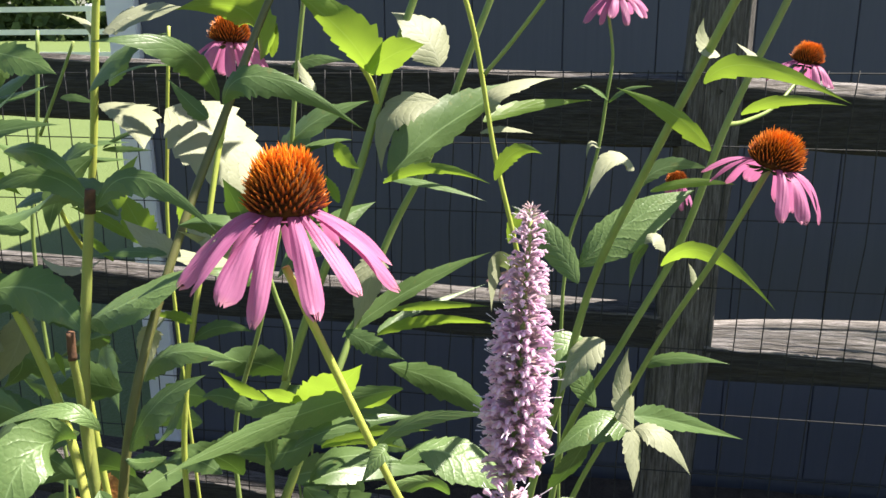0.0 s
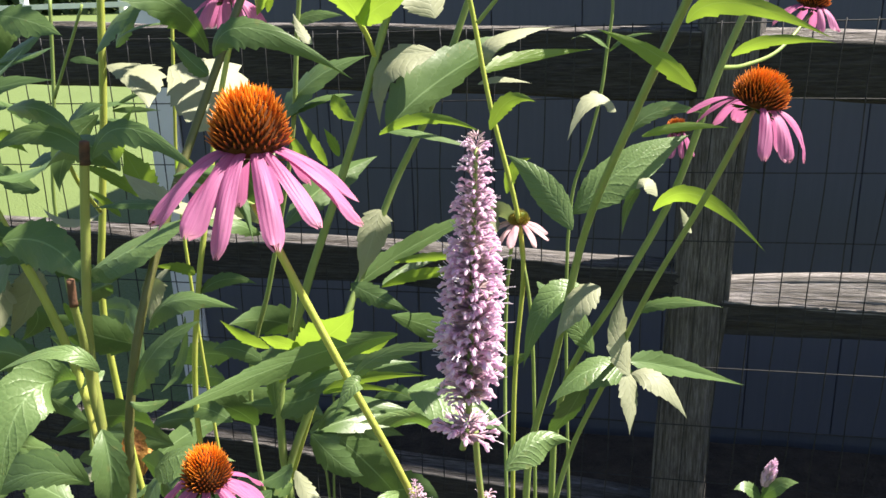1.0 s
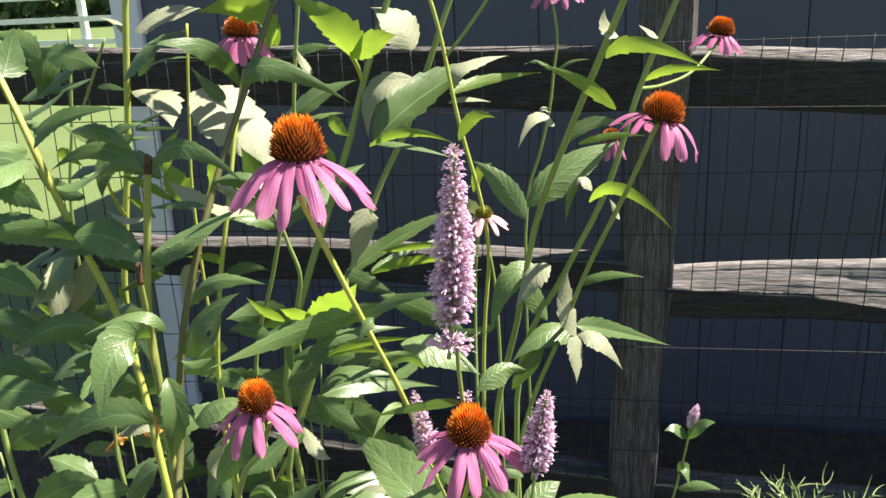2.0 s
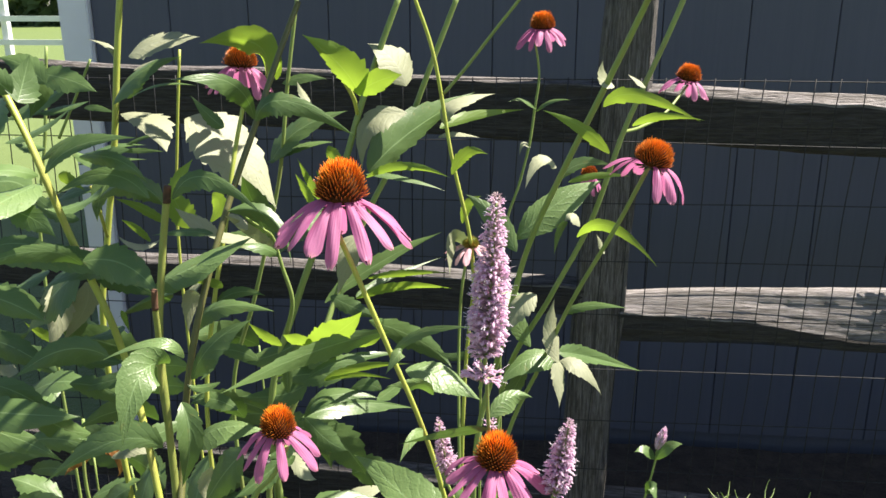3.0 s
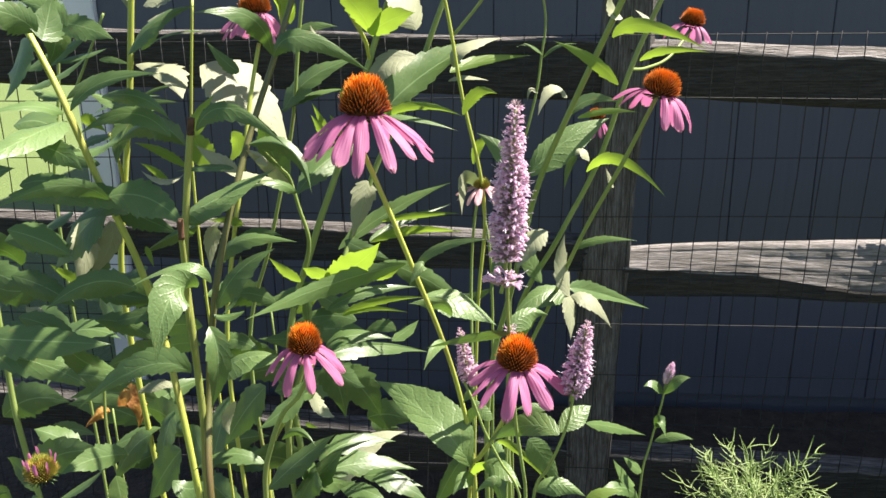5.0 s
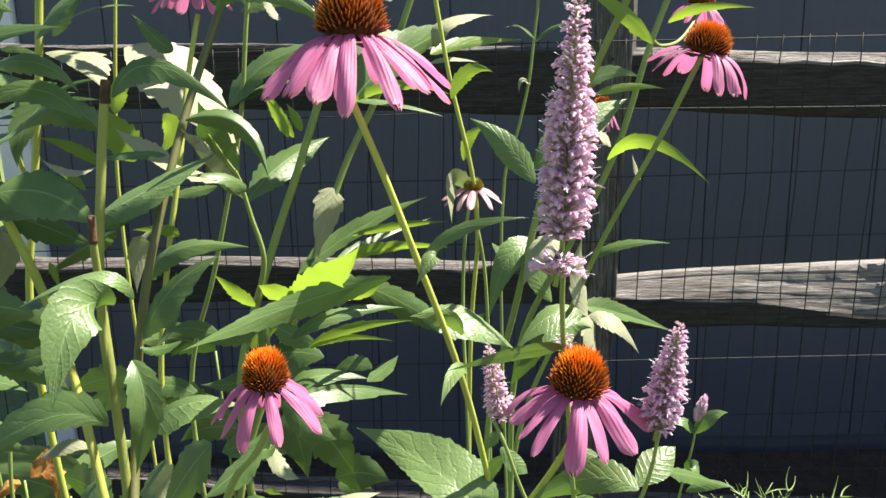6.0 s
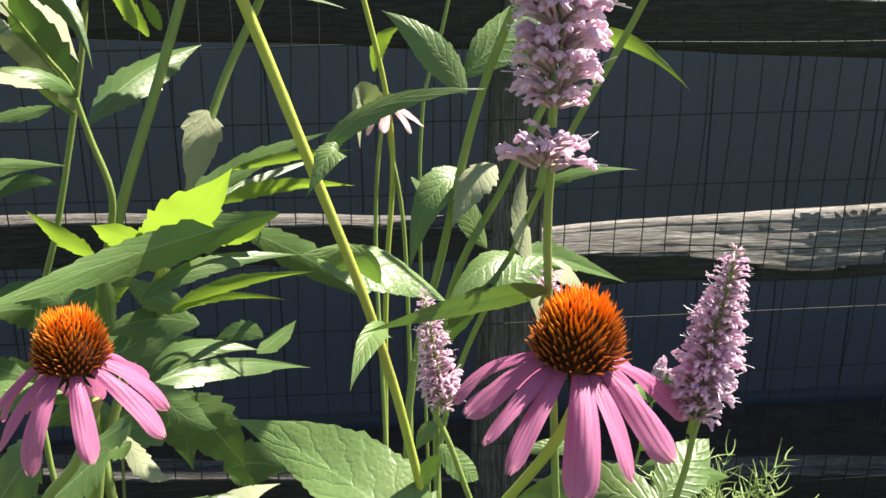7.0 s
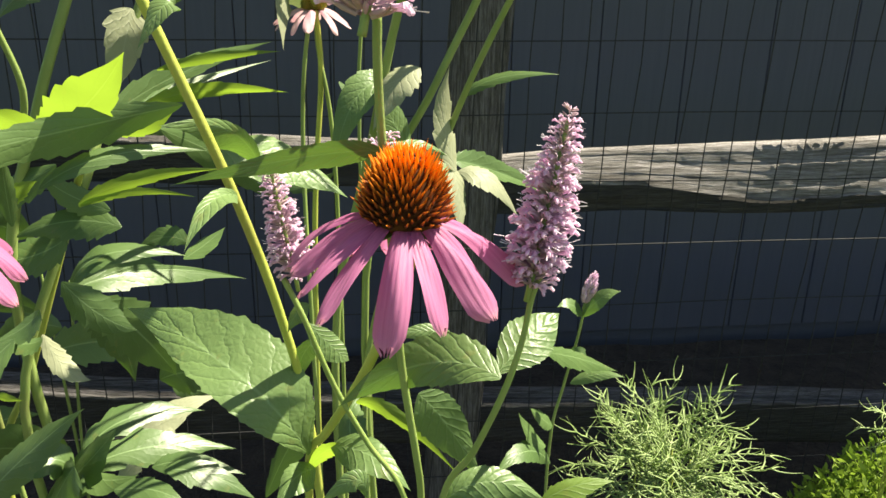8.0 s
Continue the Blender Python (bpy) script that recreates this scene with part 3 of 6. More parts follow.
# unseen roof; the 3 m walls put its shadow on the low rails
roof = part("roof", box_mesh("roof", -1.13, 5.1, WALL_Y - 0.05, 7.1, 3.002, 3.08), WALL, None)
tagged(roof, "dark flat roof of the shed", "roof", kind="structure")


# split-rail fence with welded wire
def split_rail(p0, p1, half0, half1, edge0, edge1, seed, upper, depth=0.038, n=150):
    """A rail split from a log: a top and a steep upper face in a lit tone down to a ragged edge, and an upright face
    below it in a shaded tone.
    half0, half1: half heights at p0 and from 0.45 m on; edge0, edge1: the edge's height there, from -1 at the foot to 1
    at the top."""
    p0, p1 = Vector(p0), Vector(p1)
    d = (p1 - p0).normalized()
    length = (p1 - p0).length
    out = Vector((0, -1, 0))
    verts, faces, slots = [], [], []
    for k in range(n + 1):
        x = length * (k / n) ** 1.4
        g = min(1.0, x / 0.45)
        h = (half0 + (half1 - half0) * g) * (1 + 0.06 * noise.noise(Vector((x * 5, seed, 0))))
        e = edge0 + (edge1 - edge0) * g + 0.12 * noise.noise(Vector((x * 6, seed, 4))) + 0.05 * noise.noise(Vector((x * 25, seed, 6)))
        c = p0 + d * x + Vector((0, 0, 0.006 * noise.noise(Vector((x * 3, seed, 9)))))
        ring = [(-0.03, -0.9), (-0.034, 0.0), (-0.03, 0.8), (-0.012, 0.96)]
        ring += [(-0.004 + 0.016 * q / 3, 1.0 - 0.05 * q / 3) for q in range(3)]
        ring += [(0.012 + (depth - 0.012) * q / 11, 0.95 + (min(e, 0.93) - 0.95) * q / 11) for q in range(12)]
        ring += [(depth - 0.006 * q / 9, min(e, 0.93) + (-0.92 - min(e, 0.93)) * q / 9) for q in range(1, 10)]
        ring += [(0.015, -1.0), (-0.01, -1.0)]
        for j, (fo, up) in enumerate(ring):
            grain = 0.0022 * noise.noise(Vector((x * 4, j * 0.9 + seed, 2))) + 0.0007 * noise.noise(Vector((x * 22, j * 0.7, seed))) + 0.0004 * noise.noise(Vector((x * 70, j * 1.3, seed)))
            grain += (j % 2 - 0.5) * 0.0028 * (0.7 + 1.2 * noise.noise(Vector((x * 3, j * 1.7, seed + 5))))
            push = grain * (2.0 if 3 <= j <= 28 else 0.6)
            verts.append(c + out * (fo + push * 0.7) + Vector((0, 0, up * h + push * 0.7)))
    m = 4 + 15 + 9 + 2
    for k in range(n):
        for j in range(m):
            q = (j + 1) % m
            faces.append((k * m + j, k * m + q, (k + 1) * m + q, (k + 1) * m + j))
            # sunlit tone for the top and upper face, shaded tone elsewhere
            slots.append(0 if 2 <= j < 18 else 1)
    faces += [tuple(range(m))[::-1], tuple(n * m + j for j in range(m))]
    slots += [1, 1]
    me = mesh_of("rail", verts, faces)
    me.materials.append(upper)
    me.materials.append(SHADEWOOD)
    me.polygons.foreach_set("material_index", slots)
    return me


def rough_beam(name, p0, p1, hw, hh, seed=0, n=80, amp=0.007):
    """A split post from p0 to p1: a squared, uneven section with long checks."""
    p0, p1 = Vector(p0), Vector(p1)
    d = (p1 - p0)
    length = d.length
    d.normalize()
    s = d.cross(Vector((0, -1, 0))).normalized()
    u = s.cross(d).normalized()
    sides = 40
    verts, faces = [], []
    for k in range(n + 1):
        f = k / n
        c = p0 + d * (length * f) + s * 0.004 * math.sin(f * 5 + seed)
        for j in range(sides):
            th = 2 * math.pi * j / sides
            q = Vector((length * f * 4, math.cos(th) * 2 + seed, math.sin(th) * 2))
            rr = 1 + amp / hh * (noise.noise(q) * 1.2 + 0.8 * noise.noise(Vector((q.x * 0.5, q.y * 6, q.z * 6))))
            cx, sx = math.cos(th), math.sin(th)
            cx, sx = math.copysign(abs(cx) ** 0.45, cx), math.copysign(abs(sx) ** 0.45, sx)
            check = 0.12 * math.exp(-((cx - 0.12 + 0.1 * noise.noise(Vector((f * 6, seed, 2)))) / 0.07) ** 2) * (sx > 0.6)
            verts.append(c + s * (cx * hw * rr) + u * (sx * hh * (rr - check)))
    for k in range(n):
        for j in range(sides):
            q = (j + 1) % sides
            faces.append((k * sides + j, k * sides + q, (k + 1) * sides + q, (k + 1) * sides + j))
    faces.append(tuple(range(sides))[::-1])
    faces.append(tuple(n * sides + j for j in range(sides)))
    return mesh_of(name, verts, faces)


fence = thing("fence", (0.32, 1.76, 0.0), "weathered grey split-rail fence with welded wire mesh", "fence", kind="structure")
for px_, sd in ((0.318, 3), (-2.1, 5), (2.75, 8)):
    part("post", rough_beam("post", (px_ - 0.026, 1.765, -0.05), (px_ + 0.042, 1.77, 1.62), 0.041, 0.044, sd), POSTWOOD, fence, "split grey wooden post")
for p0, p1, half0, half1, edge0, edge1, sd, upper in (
        ((0.345, 1.765, 1.064), (2.8, 1.765, 0.93), 0.046, 0.05, 0.8, 0.66, 11, LITWOOD), ((0.300, 1.765, 1.062), (-2.15, 1.765, 1.14), 0.05, 0.05, 0.9, 0.92, 12, DIMWOOD),
        ((0.352, 1.765, 0.693), (2.8, 1.765, 0.74), 0.043, 0.056, 0.35, -0.5, 13, LITWOOD), ((0.300, 1.765, 0.728), (-2.15, 1.765, 0.80), 0.032, 0.036, 0.78, 0.85, 14, DIMWOOD),
        ((0.345, 1.765, 0.286), (2.8, 1.765, 0.15), 0.04, 0.045, 0.85, 0.85, 15, DIMWOOD), ((0.300, 1.765, 0.285), (-2.15, 1.765, 0.49), 0.045, 0.045, 0.85, 0.85, 16, DIMWOOD)):
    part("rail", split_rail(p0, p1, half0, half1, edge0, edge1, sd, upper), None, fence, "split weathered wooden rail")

WIRE_Y, WIRE_TOP, PITCH = 1.70, 1.12, 0.0387


def wire(p0, p1, r, seed, n=24, sag=0.003):
    pts = []
    p0, p1 = Vector(p0), Vector(p1)
    for k in range(n + 1):
        f = k / n
        q = p0.lerp(p1, f)
        q += Vector((noise.noise(Vector((f * 7, seed, 1))), noise.noise(Vector((f * 7, seed, 5))), noise.noise(Vector((f * 7, seed, 9))))) * sag
        pts.append(q)
    return tube(pts, r, r, n=n * 2, sides=5, rough=0.0, seed=seed)


for k in range(11):
    z = WIRE_TOP - 0.1016 * k
    part("wire", wire((-1.9, WIRE_Y + 0.002, z), (2.3, WIRE_Y + 0.002, z), 0.00095, k, n=60, sag=0.005), WIRE, fence)
for k in range(-62, 45):
    xx = 0.5935 + PITCH * k
    part("wire", wire((xx - 0.029, WIRE_Y - 0.001, 0.06), (xx, WIRE_Y - 0.001, WIRE_TOP + 0.004), 0.00095, 100 + k, n=14, sag=0.006), WIRE, fence)


# ---------------------------------------------------------------- plants

front = thing("coneflower_plant", (0.14, 0.88, 0.03), "purple coneflower with two orange-domed pink flowers on yellow-green stems", "coneflower", "coneflowers in the bed")
leaf(front, (0.111, 0.800, 0.977), (0.105, 0.785, 0.979), (0.100, 0.770, 0.970), 0.0024, 0.0059, tilt=(20, -40), mat="t")
leaf(front, (0.110, 0.870, 0.967), (0.102, 0.850, 0.986), (0.083, 0.830, 0.992), 0.0028, 0.0091, tilt=(-5, 15), mat="t", teeth=12)
leaf(front, (0.154, 0.765, 0.999), (0.134, 0.760, 0.999), (0.103, 0.750, 0.995), 0.0036, 0.0043, tilt="G", mat="t", teeth=14)
leaf(front, (0.099, 0.795, 1.033), (0.096, 0.790, 1.032), (0.090, 0.785, 1.022), 0.0042, 0.0043, tilt=(30, -40), mat="t")
leaf(front, (0.126, 0.835, 0.859), (0.097, 0.840, 0.896), (0.041, 0.910, 0.891), 0.0210, 0.0128, tilt=(30, -42), mat="t", teeth=24, wide=.44)
leaf(front, (0.125, 0.845, 0.844), (0.135, 0.830, 0.864), (0.148, 0.820, 0.865), 0.0027, 0.0038, tilt="B", mat="n")
leaf(front, (0.135, 0.830, 0.865), (0.150, 0.810, 0.874), (0.164, 0.800, 0.865), 0.0068, 0.0074, mat="t")
leaf(front, (0.128, 0.840, 0.848), (0.120, 0.830, 0.851), (0.113, 0.820, 0.844), 0.0060, 0.0086, mat="t")
leaf(front, (0.145, 0.860, 0.866), (0.162, 0.850, 0.865), (0.187, 0.840, 0.841), 0.0024, 0.0033, tilt="B", mat="n")
leaf(front, (0.093, 0.800, 1.030), (0.112, 0.800, 1.045), (0.143, 0.800, 1.049), 0.0022, 0.0033, tilt=(15, -15), teeth=10)
leaf(front, (0.131, 0.840, 0.907), (0.124, 0.840, 0.898), (0.121, 0.840, 0.883), 0.0047, 0.0033, tilt="S", mat="t")
stem(front, [(0.145, 0.880, 0.020), (0.136, 0.863, 0.429), (0.127, 0.845, 0.858), (0.118, 0.835, 0.920), (0.106, 0.820, 0.974), (0.090, 0.805, 1.028), (0.077, 0.795, 1.070), (0.063, 0.790, 1.109)], 0.0018, 0.0016, "y")
stem(front, [(0.150, 0.880, 0.020), (0.138, 0.863, 0.424), (0.125, 0.845, 0.849), (0.133, 0.825, 0.874), (0.144, 0.800, 0.906), (0.156, 0.768, 0.949), (0.160, 0.757, 0.968), (0.162, 0.752, 0.981)], 0.0017, 0.0016, "y")
flower_head(front, (0.067,0.786,1.157), (0.0,0.05,1), 0.0148, 0.0275, 15, 0.0440, 0.0104, -17, -62, 5)
flower_head(front, (0.160,0.752,1.005), (0.06,-0.03,1), 0.0120, 0.0225, 13, 0.0325, 0.0088, -16, -60, 7)

left_flower = thing("coneflower_plant", (0.0, 0.9, 0.03), "pink coneflower with sparse drooping petals beside leafy stems", "coneflower", "coneflowers in the bed")
leaf(left_flower, (-0.026, 0.860, 0.862), (-0.009, 0.850, 0.876), (0.007, 0.840, 0.869), 0.0030, 0.0047, tilt="R")
leaf(left_flower, (-0.017, 0.900, 0.854), (-0.013, 0.900, 0.852), (-0.006, 0.900, 0.850), 0.0016, 0.0016, tilt="B", mat="n")
stem(left_flower, [(-0.030, 0.900, 0.020), (-0.036, 0.880, 0.411), (-0.043, 0.860, 0.822), (-0.034, 0.855, 0.858), (-0.018, 0.845, 0.895), (-0.004, 0.840, 0.912), (0.011, 0.830, 0.942)], 0.0024, 0.0018, "g")
flower_head(left_flower, (0.012,0.812,0.984), (0.04,-0.06,1), 0.0118, 0.0225, 14, 0.036, 0.0092, -24, -72, 11, skip=(1, 3))

hyssop = thing("hyssop_plant", (0.17, 0.80, 0.03), "anise hyssop with a tall lilac flower spike above green stems", "hyssop", "hyssops in the bed")
leaf(hyssop, (0.152, 0.840, 0.967), (0.166, 0.850, 0.978), (0.182, 0.860, 0.973), 0.0054, 0.0102, tilt=(30, 0), mat="t", teeth=9)
leaf(hyssop, (0.168, 0.820, 0.893), (0.179, 0.820, 0.879), (0.193, 0.820, 0.853), 0.0078, 0.0095, tilt=(9, -9), mat="t", teeth=14)
leaf(hyssop, (0.181, 0.830, 0.912), (0.170, 0.830, 0.914), (0.158, 0.830, 0.911), 0.0027, 0.0032, tilt="S", mat="t")
leaf(hyssop, (0.083, 0.920, 0.962), (0.112, 0.920, 0.958), (0.143, 0.920, 0.938), 0.0133, 0.0160, mat="t", teeth=10)
stem(hyssop, [(0.170, 0.810, 0.020), (0.168, 0.795, 0.439), (0.166, 0.780, 0.877), (0.164, 0.775, 0.897), (0.159, 0.770, 0.934), (0.157, 0.768, 0.964), (0.154, 0.766, 1.001), (0.153, 0.764, 1.021), (0.153, 0.762, 1.034)], 0.0012, 0.0012, "g")
spike(hyssop, (0.152, 0.757, 1.048), (0.157, 0.757, 1.143), 0.0105, 26, 24, 1)
spike(hyssop, (0.150, 0.757, 1.033), (0.152, 0.757, 1.042), 0.0106, 2, 22, 2)
spike(hyssop, (0.154, 0.770, 0.997), (0.156, 0.770, 1.003), 0.0046, 2, 12, 5)

hyssop2 = thing("hyssop_plant", (0.2, 0.80, 0.03), "anise hyssop with a broad lilac spike and quilted round leaves", "hyssop", "hyssops in the bed")
leaf(hyssop2, (0.186, 0.755, 0.936), (0.165, 0.770, 0.933), (0.139, 0.790, 0.907), 0.0091, 0.0067, tilt=(32, -32), mat="t", teeth=14)
leaf(hyssop2, (0.185, 0.757, 0.936), (0.196, 0.765, 0.943), (0.207, 0.775, 0.946), 0.0079, 0.0072, tilt=(30, -30), mat="t", teeth=12, wide=.5)
leaf(hyssop2, (0.173, 0.770, 0.884), (0.188, 0.770, 0.890), (0.206, 0.770, 0.881), 0.0053, 0.0075, tilt=(35, -25), mat="t", teeth=10)
leaf(hyssop2, (0.207, 0.780, 0.873), (0.218, 0.780, 0.879), (0.232, 0.780, 0.880), 0.0028, 0.0046, mat="n", teeth=8)
leaf(hyssop2, (0.205, 0.780, 0.930), (0.229, 0.820, 0.905), (0.258, 0.860, 0.876), 0.0031, 0.0041)
leaf(hyssop2, (0.148, 0.800, 0.866), (0.143, 0.800, 0.871), (0.130, 0.800, 0.860), 0.0033, 0.0041, tilt=(14, -14), mat="t")
stem(hyssop2, [(0.170, 0.800, 0.020), (0.171, 0.785, 0.442), (0.172, 0.770, 0.885), (0.180, 0.762, 0.907), (0.188, 0.756, 0.933), (0.192, 0.756, 0.948), (0.194, 0.756, 0.961), (0.197, 0.756, 0.969)], 0.0012, 0.0008, "g")
spike(hyssop2, (0.193, 0.756, 0.963), (0.201, 0.756, 1.012), 0.0080, 19, 22, 3)

hyssop3 = thing("hyssop_plant", (0.15, 0.84, 0.03), "anise hyssop with a small purple spike", "hyssop", "hyssops in the bed")
leaf(hyssop3, (0.129, 0.820, 0.923), (0.138, 0.820, 0.913), (0.143, 0.820, 0.908), 0.0039, 0.0052, tilt="S", mat="t")
leaf(hyssop3, (0.129, 0.830, 0.926), (0.124, 0.830, 0.922), (0.121, 0.830, 0.915), 0.0030, 0.0035, tilt=(34, -34), mat="t")
stem(hyssop3, [(0.180, 0.810, 0.020), (0.171, 0.805, 0.431), (0.162, 0.800, 0.861), (0.149, 0.800, 0.886), (0.138, 0.795, 0.913), (0.129, 0.790, 0.942), (0.124, 0.790, 0.954)], 0.0010, 0.0009, "g")
spike(hyssop3, (0.128, 0.790, 0.953), (0.122, 0.787, 0.993), 0.0059, 15, 18, 4)

bud_hyssop = thing("hyssop_plant", (0.34, 1.14, 0.03), "young hyssop stem with one closed lilac bud", "hyssop", "hyssops in the bed")
stem(bud_hyssop, [(0.320, 1.150, 0.020), (0.312, 1.140, 0.334), (0.304, 1.130, 0.668), (0.311, 1.130, 0.707), (0.319, 1.125, 0.758), (0.323, 1.125, 0.788)], 0.0015, 0.0010, "g")
spike(bud_hyssop, (0.322, 1.125, 0.784), (0.328, 1.125, 0.809), 0.0090, 7, 9, 6, closed=True)
leaf(bud_hyssop, (0.320, 1.120, 0.776), (0.308, 1.115, 0.789), (0.296, 1.110, 0.789), 0.0057, 0.0057)
leaf(bud_hyssop, (0.320, 1.120, 0.776), (0.332, 1.115, 0.794), (0.345, 1.110, 0.801), 0.0068, 0.0068, mat="t")
leaf(bud_hyssop, (0.313, 1.120, 0.734), (0.317, 1.110, 0.747), (0.322, 1.100, 0.732), 0.0063, 0.0063)
leaf(bud_hyssop, (0.314, 1.120, 0.717), (0.332, 1.110, 0.730), (0.352, 1.100, 0.732), 0.0057, 0.0057, mat="t")
leaf(bud_hyssop, (0.302, 1.120, 0.678), (0.290, 1.110, 0.692), (0.277, 1.100, 0.709), 0.0064, 0.0064)
leaf(bud_hyssop, (0.297, 1.100, 0.656), (0.270, 1.075, 0.686), (0.240, 1.050, 0.680), 0.0086, 0.0086)
leaf(bud_hyssop, (0.292, 1.100, 0.673), (0.277, 1.090, 0.691), (0.264, 1.080, 0.718), 0.0071, 0.0071)

right = thing("coneflower_plant", (0.17, 1.14, 0.03), "tall coneflower with arching narrow leaves and a tilted pink flower", "coneflower", "coneflowers in the bed")
leaf(right, (0.233, 0.985, 1.162), (0.257, 0.980, 1.172), (0.305, 0.970, 1.153), 0.0047, 0.0060, tilt="B", mat="n", teeth=5)
leaf(right, (0.266, 1.060, 1.137), (0.288, 1.050, 1.147), (0.323, 1.040, 1.145), 0.0029, 0.0034, tilt="B", mat="n", teeth=4)
leaf(right, (0.241, 1.000, 1.123), (0.218, 0.990, 1.145), (0.185, 0.970, 1.161), 0.0031, 0.0063, tilt="B", mat="n", teeth=6)
leaf(right, (0.242, 1.000, 1.176), (0.233, 1.000, 1.183), (0.232, 1.000, 1.197), 0.0066, 0.0079, mat="p")
leaf(right, (0.275, 1.060, 1.170), (0.268, 1.060, 1.175), (0.259, 1.060, 1.181), 0.0043, 0.0043, mat="p")
leaf(right, (0.197, 0.960, 1.118), (0.184, 0.950, 1.124), (0.173, 0.930, 1.107), 0.0089, 0.0076, mat="p")
leaf(right, (0.205, 1.060, 1.088), (0.224, 1.070, 1.101), (0.255, 1.090, 1.096), 0.0062, 0.0041, tilt=(-14, 14))
leaf(right, (0.213, 1.060, 1.086), (0.240, 1.070, 1.091), (0.270, 1.080, 1.088), 0.0025, 0.0031, tilt="B", mat="n")
leaf(right, (0.168, 1.070, 1.029), (0.205, 1.080, 1.062), (0.247, 1.100, 1.080), 0.0157, 0.0185, tilt="S", mat="t", teeth=12)
leaf(right, (0.222, 1.050, 1.038), (0.249, 1.030, 1.054), (0.288, 1.010, 1.024), 0.0044, 0.0054, tilt="B", mat="n", teeth=5)
leaf(right, (0.224, 1.050, 1.048), (0.216, 1.050, 1.057), (0.210, 1.050, 1.051), 0.0067, 0.0060, mat="p")
leaf(right, (0.247, 1.050, 1.023), (0.243, 1.050, 1.032), (0.238, 1.040, 1.044), 0.0038, 0.0030, mat="p")
leaf(right, (0.168, 1.060, 1.020), (0.147, 1.070, 1.050), (0.119, 1.080, 1.069), 0.0090, 0.0119, tilt=(4, -4), mat="t", teeth=9)
leaf(right, (0.211, 1.060, 0.910), (0.202, 1.055, 0.945), (0.204, 1.050, 0.979), 0.0119, 0.0103, mat="p", teeth=6)
leaf(right, (0.188, 1.070, 0.975), (0.171, 1.060, 0.965), (0.158, 1.050, 0.939), 0.0137, 0.0137, mat="p", teeth=7)
leaf(right, (0.214, 1.070, 0.956), (0.236, 1.055, 0.971), (0.270, 1.040, 0.975), 0.0054, 0.0047)
leaf(right, (0.211, 1.080, 0.912), (0.241, 1.100, 0.900), (0.305, 1.150, 0.863), 0.0092, 0.0066, tilt=(10, -40), teeth=11)
leaf(right, (0.212, 1.070, 0.907), (0.233, 1.065, 0.905), (0.253, 1.060, 0.878), 0.0065, 0.0122, mat="p")
leaf(right, (0.208, 1.060, 0.914), (0.212, 1.050, 0.896), (0.212, 1.040, 0.873), 0.0088, 0.0088, mat="p")
leaf(right, (0.213, 1.080, 0.904), (0.181, 1.065, 0.910), (0.153, 1.050, 0.886), 0.0114, 0.0163, mat="t", teeth=8)
leaf(right, (0.176, 1.100, 0.960), (0.149, 1.080, 0.955), (0.132, 1.070, 0.906), 0.0122, 0.0133, tilt=(20, -30), mat="t")
leaf(right, (0.184, 1.080, 0.917), (0.169, 1.080, 0.945), (0.163, 1.080, 0.963), 0.0095, 0.0095, tilt="S", mat="t")
leaf(right, (0.181, 1.060, 0.907), (0.164, 1.070, 0.867), (0.149, 1.080, 0.844), 0.0111, 0.0111)
leaf(right, (0.213, 1.050, 1.052), (0.206, 1.050, 1.042), (0.202, 1.050, 1.020), 0.0035, 0.0035, tilt=(34, -34))
stem(right, [(0.140, 1.150, 0.020), (0.136, 1.125, 0.397), (0.131, 1.100, 0.795), (0.155, 1.090, 0.911), (0.178, 1.060, 1.023), (0.205, 1.030, 1.100), (0.236, 1.000, 1.179), (0.253, 0.980, 1.224), (0.266, 0.950, 1.265)], 0.0031, 0.0024, "g")
stem(right, [(0.170, 1.150, 0.020), (0.164, 1.125, 0.433), (0.158, 1.100, 0.866), (0.201, 1.100, 0.960), (0.237, 1.100, 1.037), (0.265, 1.100, 1.130), (0.298, 1.100, 1.214), (0.323, 1.100, 1.283)], 0.0028, 0.0024, "g")
stem(right, [(0.170, 1.150, 0.020), (0.161, 1.125, 0.372), (0.151, 1.100, 0.743), (0.167, 1.100, 0.820), (0.194, 1.080, 0.897), (0.220, 1.050, 0.977), (0.253, 1.010, 1.063), (0.272, 0.990, 1.116)], 0.0024, 0.0019, "g")
flower_head(right, (0.279,0.990,1.136), (0.30,-0.02,1), 0.0150, 0.0215, 13, 0.036, 0.0095, -6, -70, 13, skip=(3,4,5,), orange=.75)
flower_head(right, (0.243,1.20,1.075), (0.0,0,1), 0.0085, 0.012, 8, 0.022, 0.007, -60, -84, 29, orange=.1)

right2 = thing("coneflower_plant", (0.30, 1.30, 0.03), "distant small pink coneflowers on thin stems near the fence", "coneflower", "coneflowers in the bed")
stem(right2, [(0.264, 1.105, 1.125), (0.290, 1.180, 1.119), (0.325, 1.250, 1.124), (0.357, 1.300, 1.150)], 0.0017, 0.0014, "g")
flower_head(right2, (0.360,1.300,1.174), (0.2,0.0,1), 0.0135, 0.020, 13, 0.032, 0.0085, -10, -70, 17, skip=(3,4,), orange=.75)

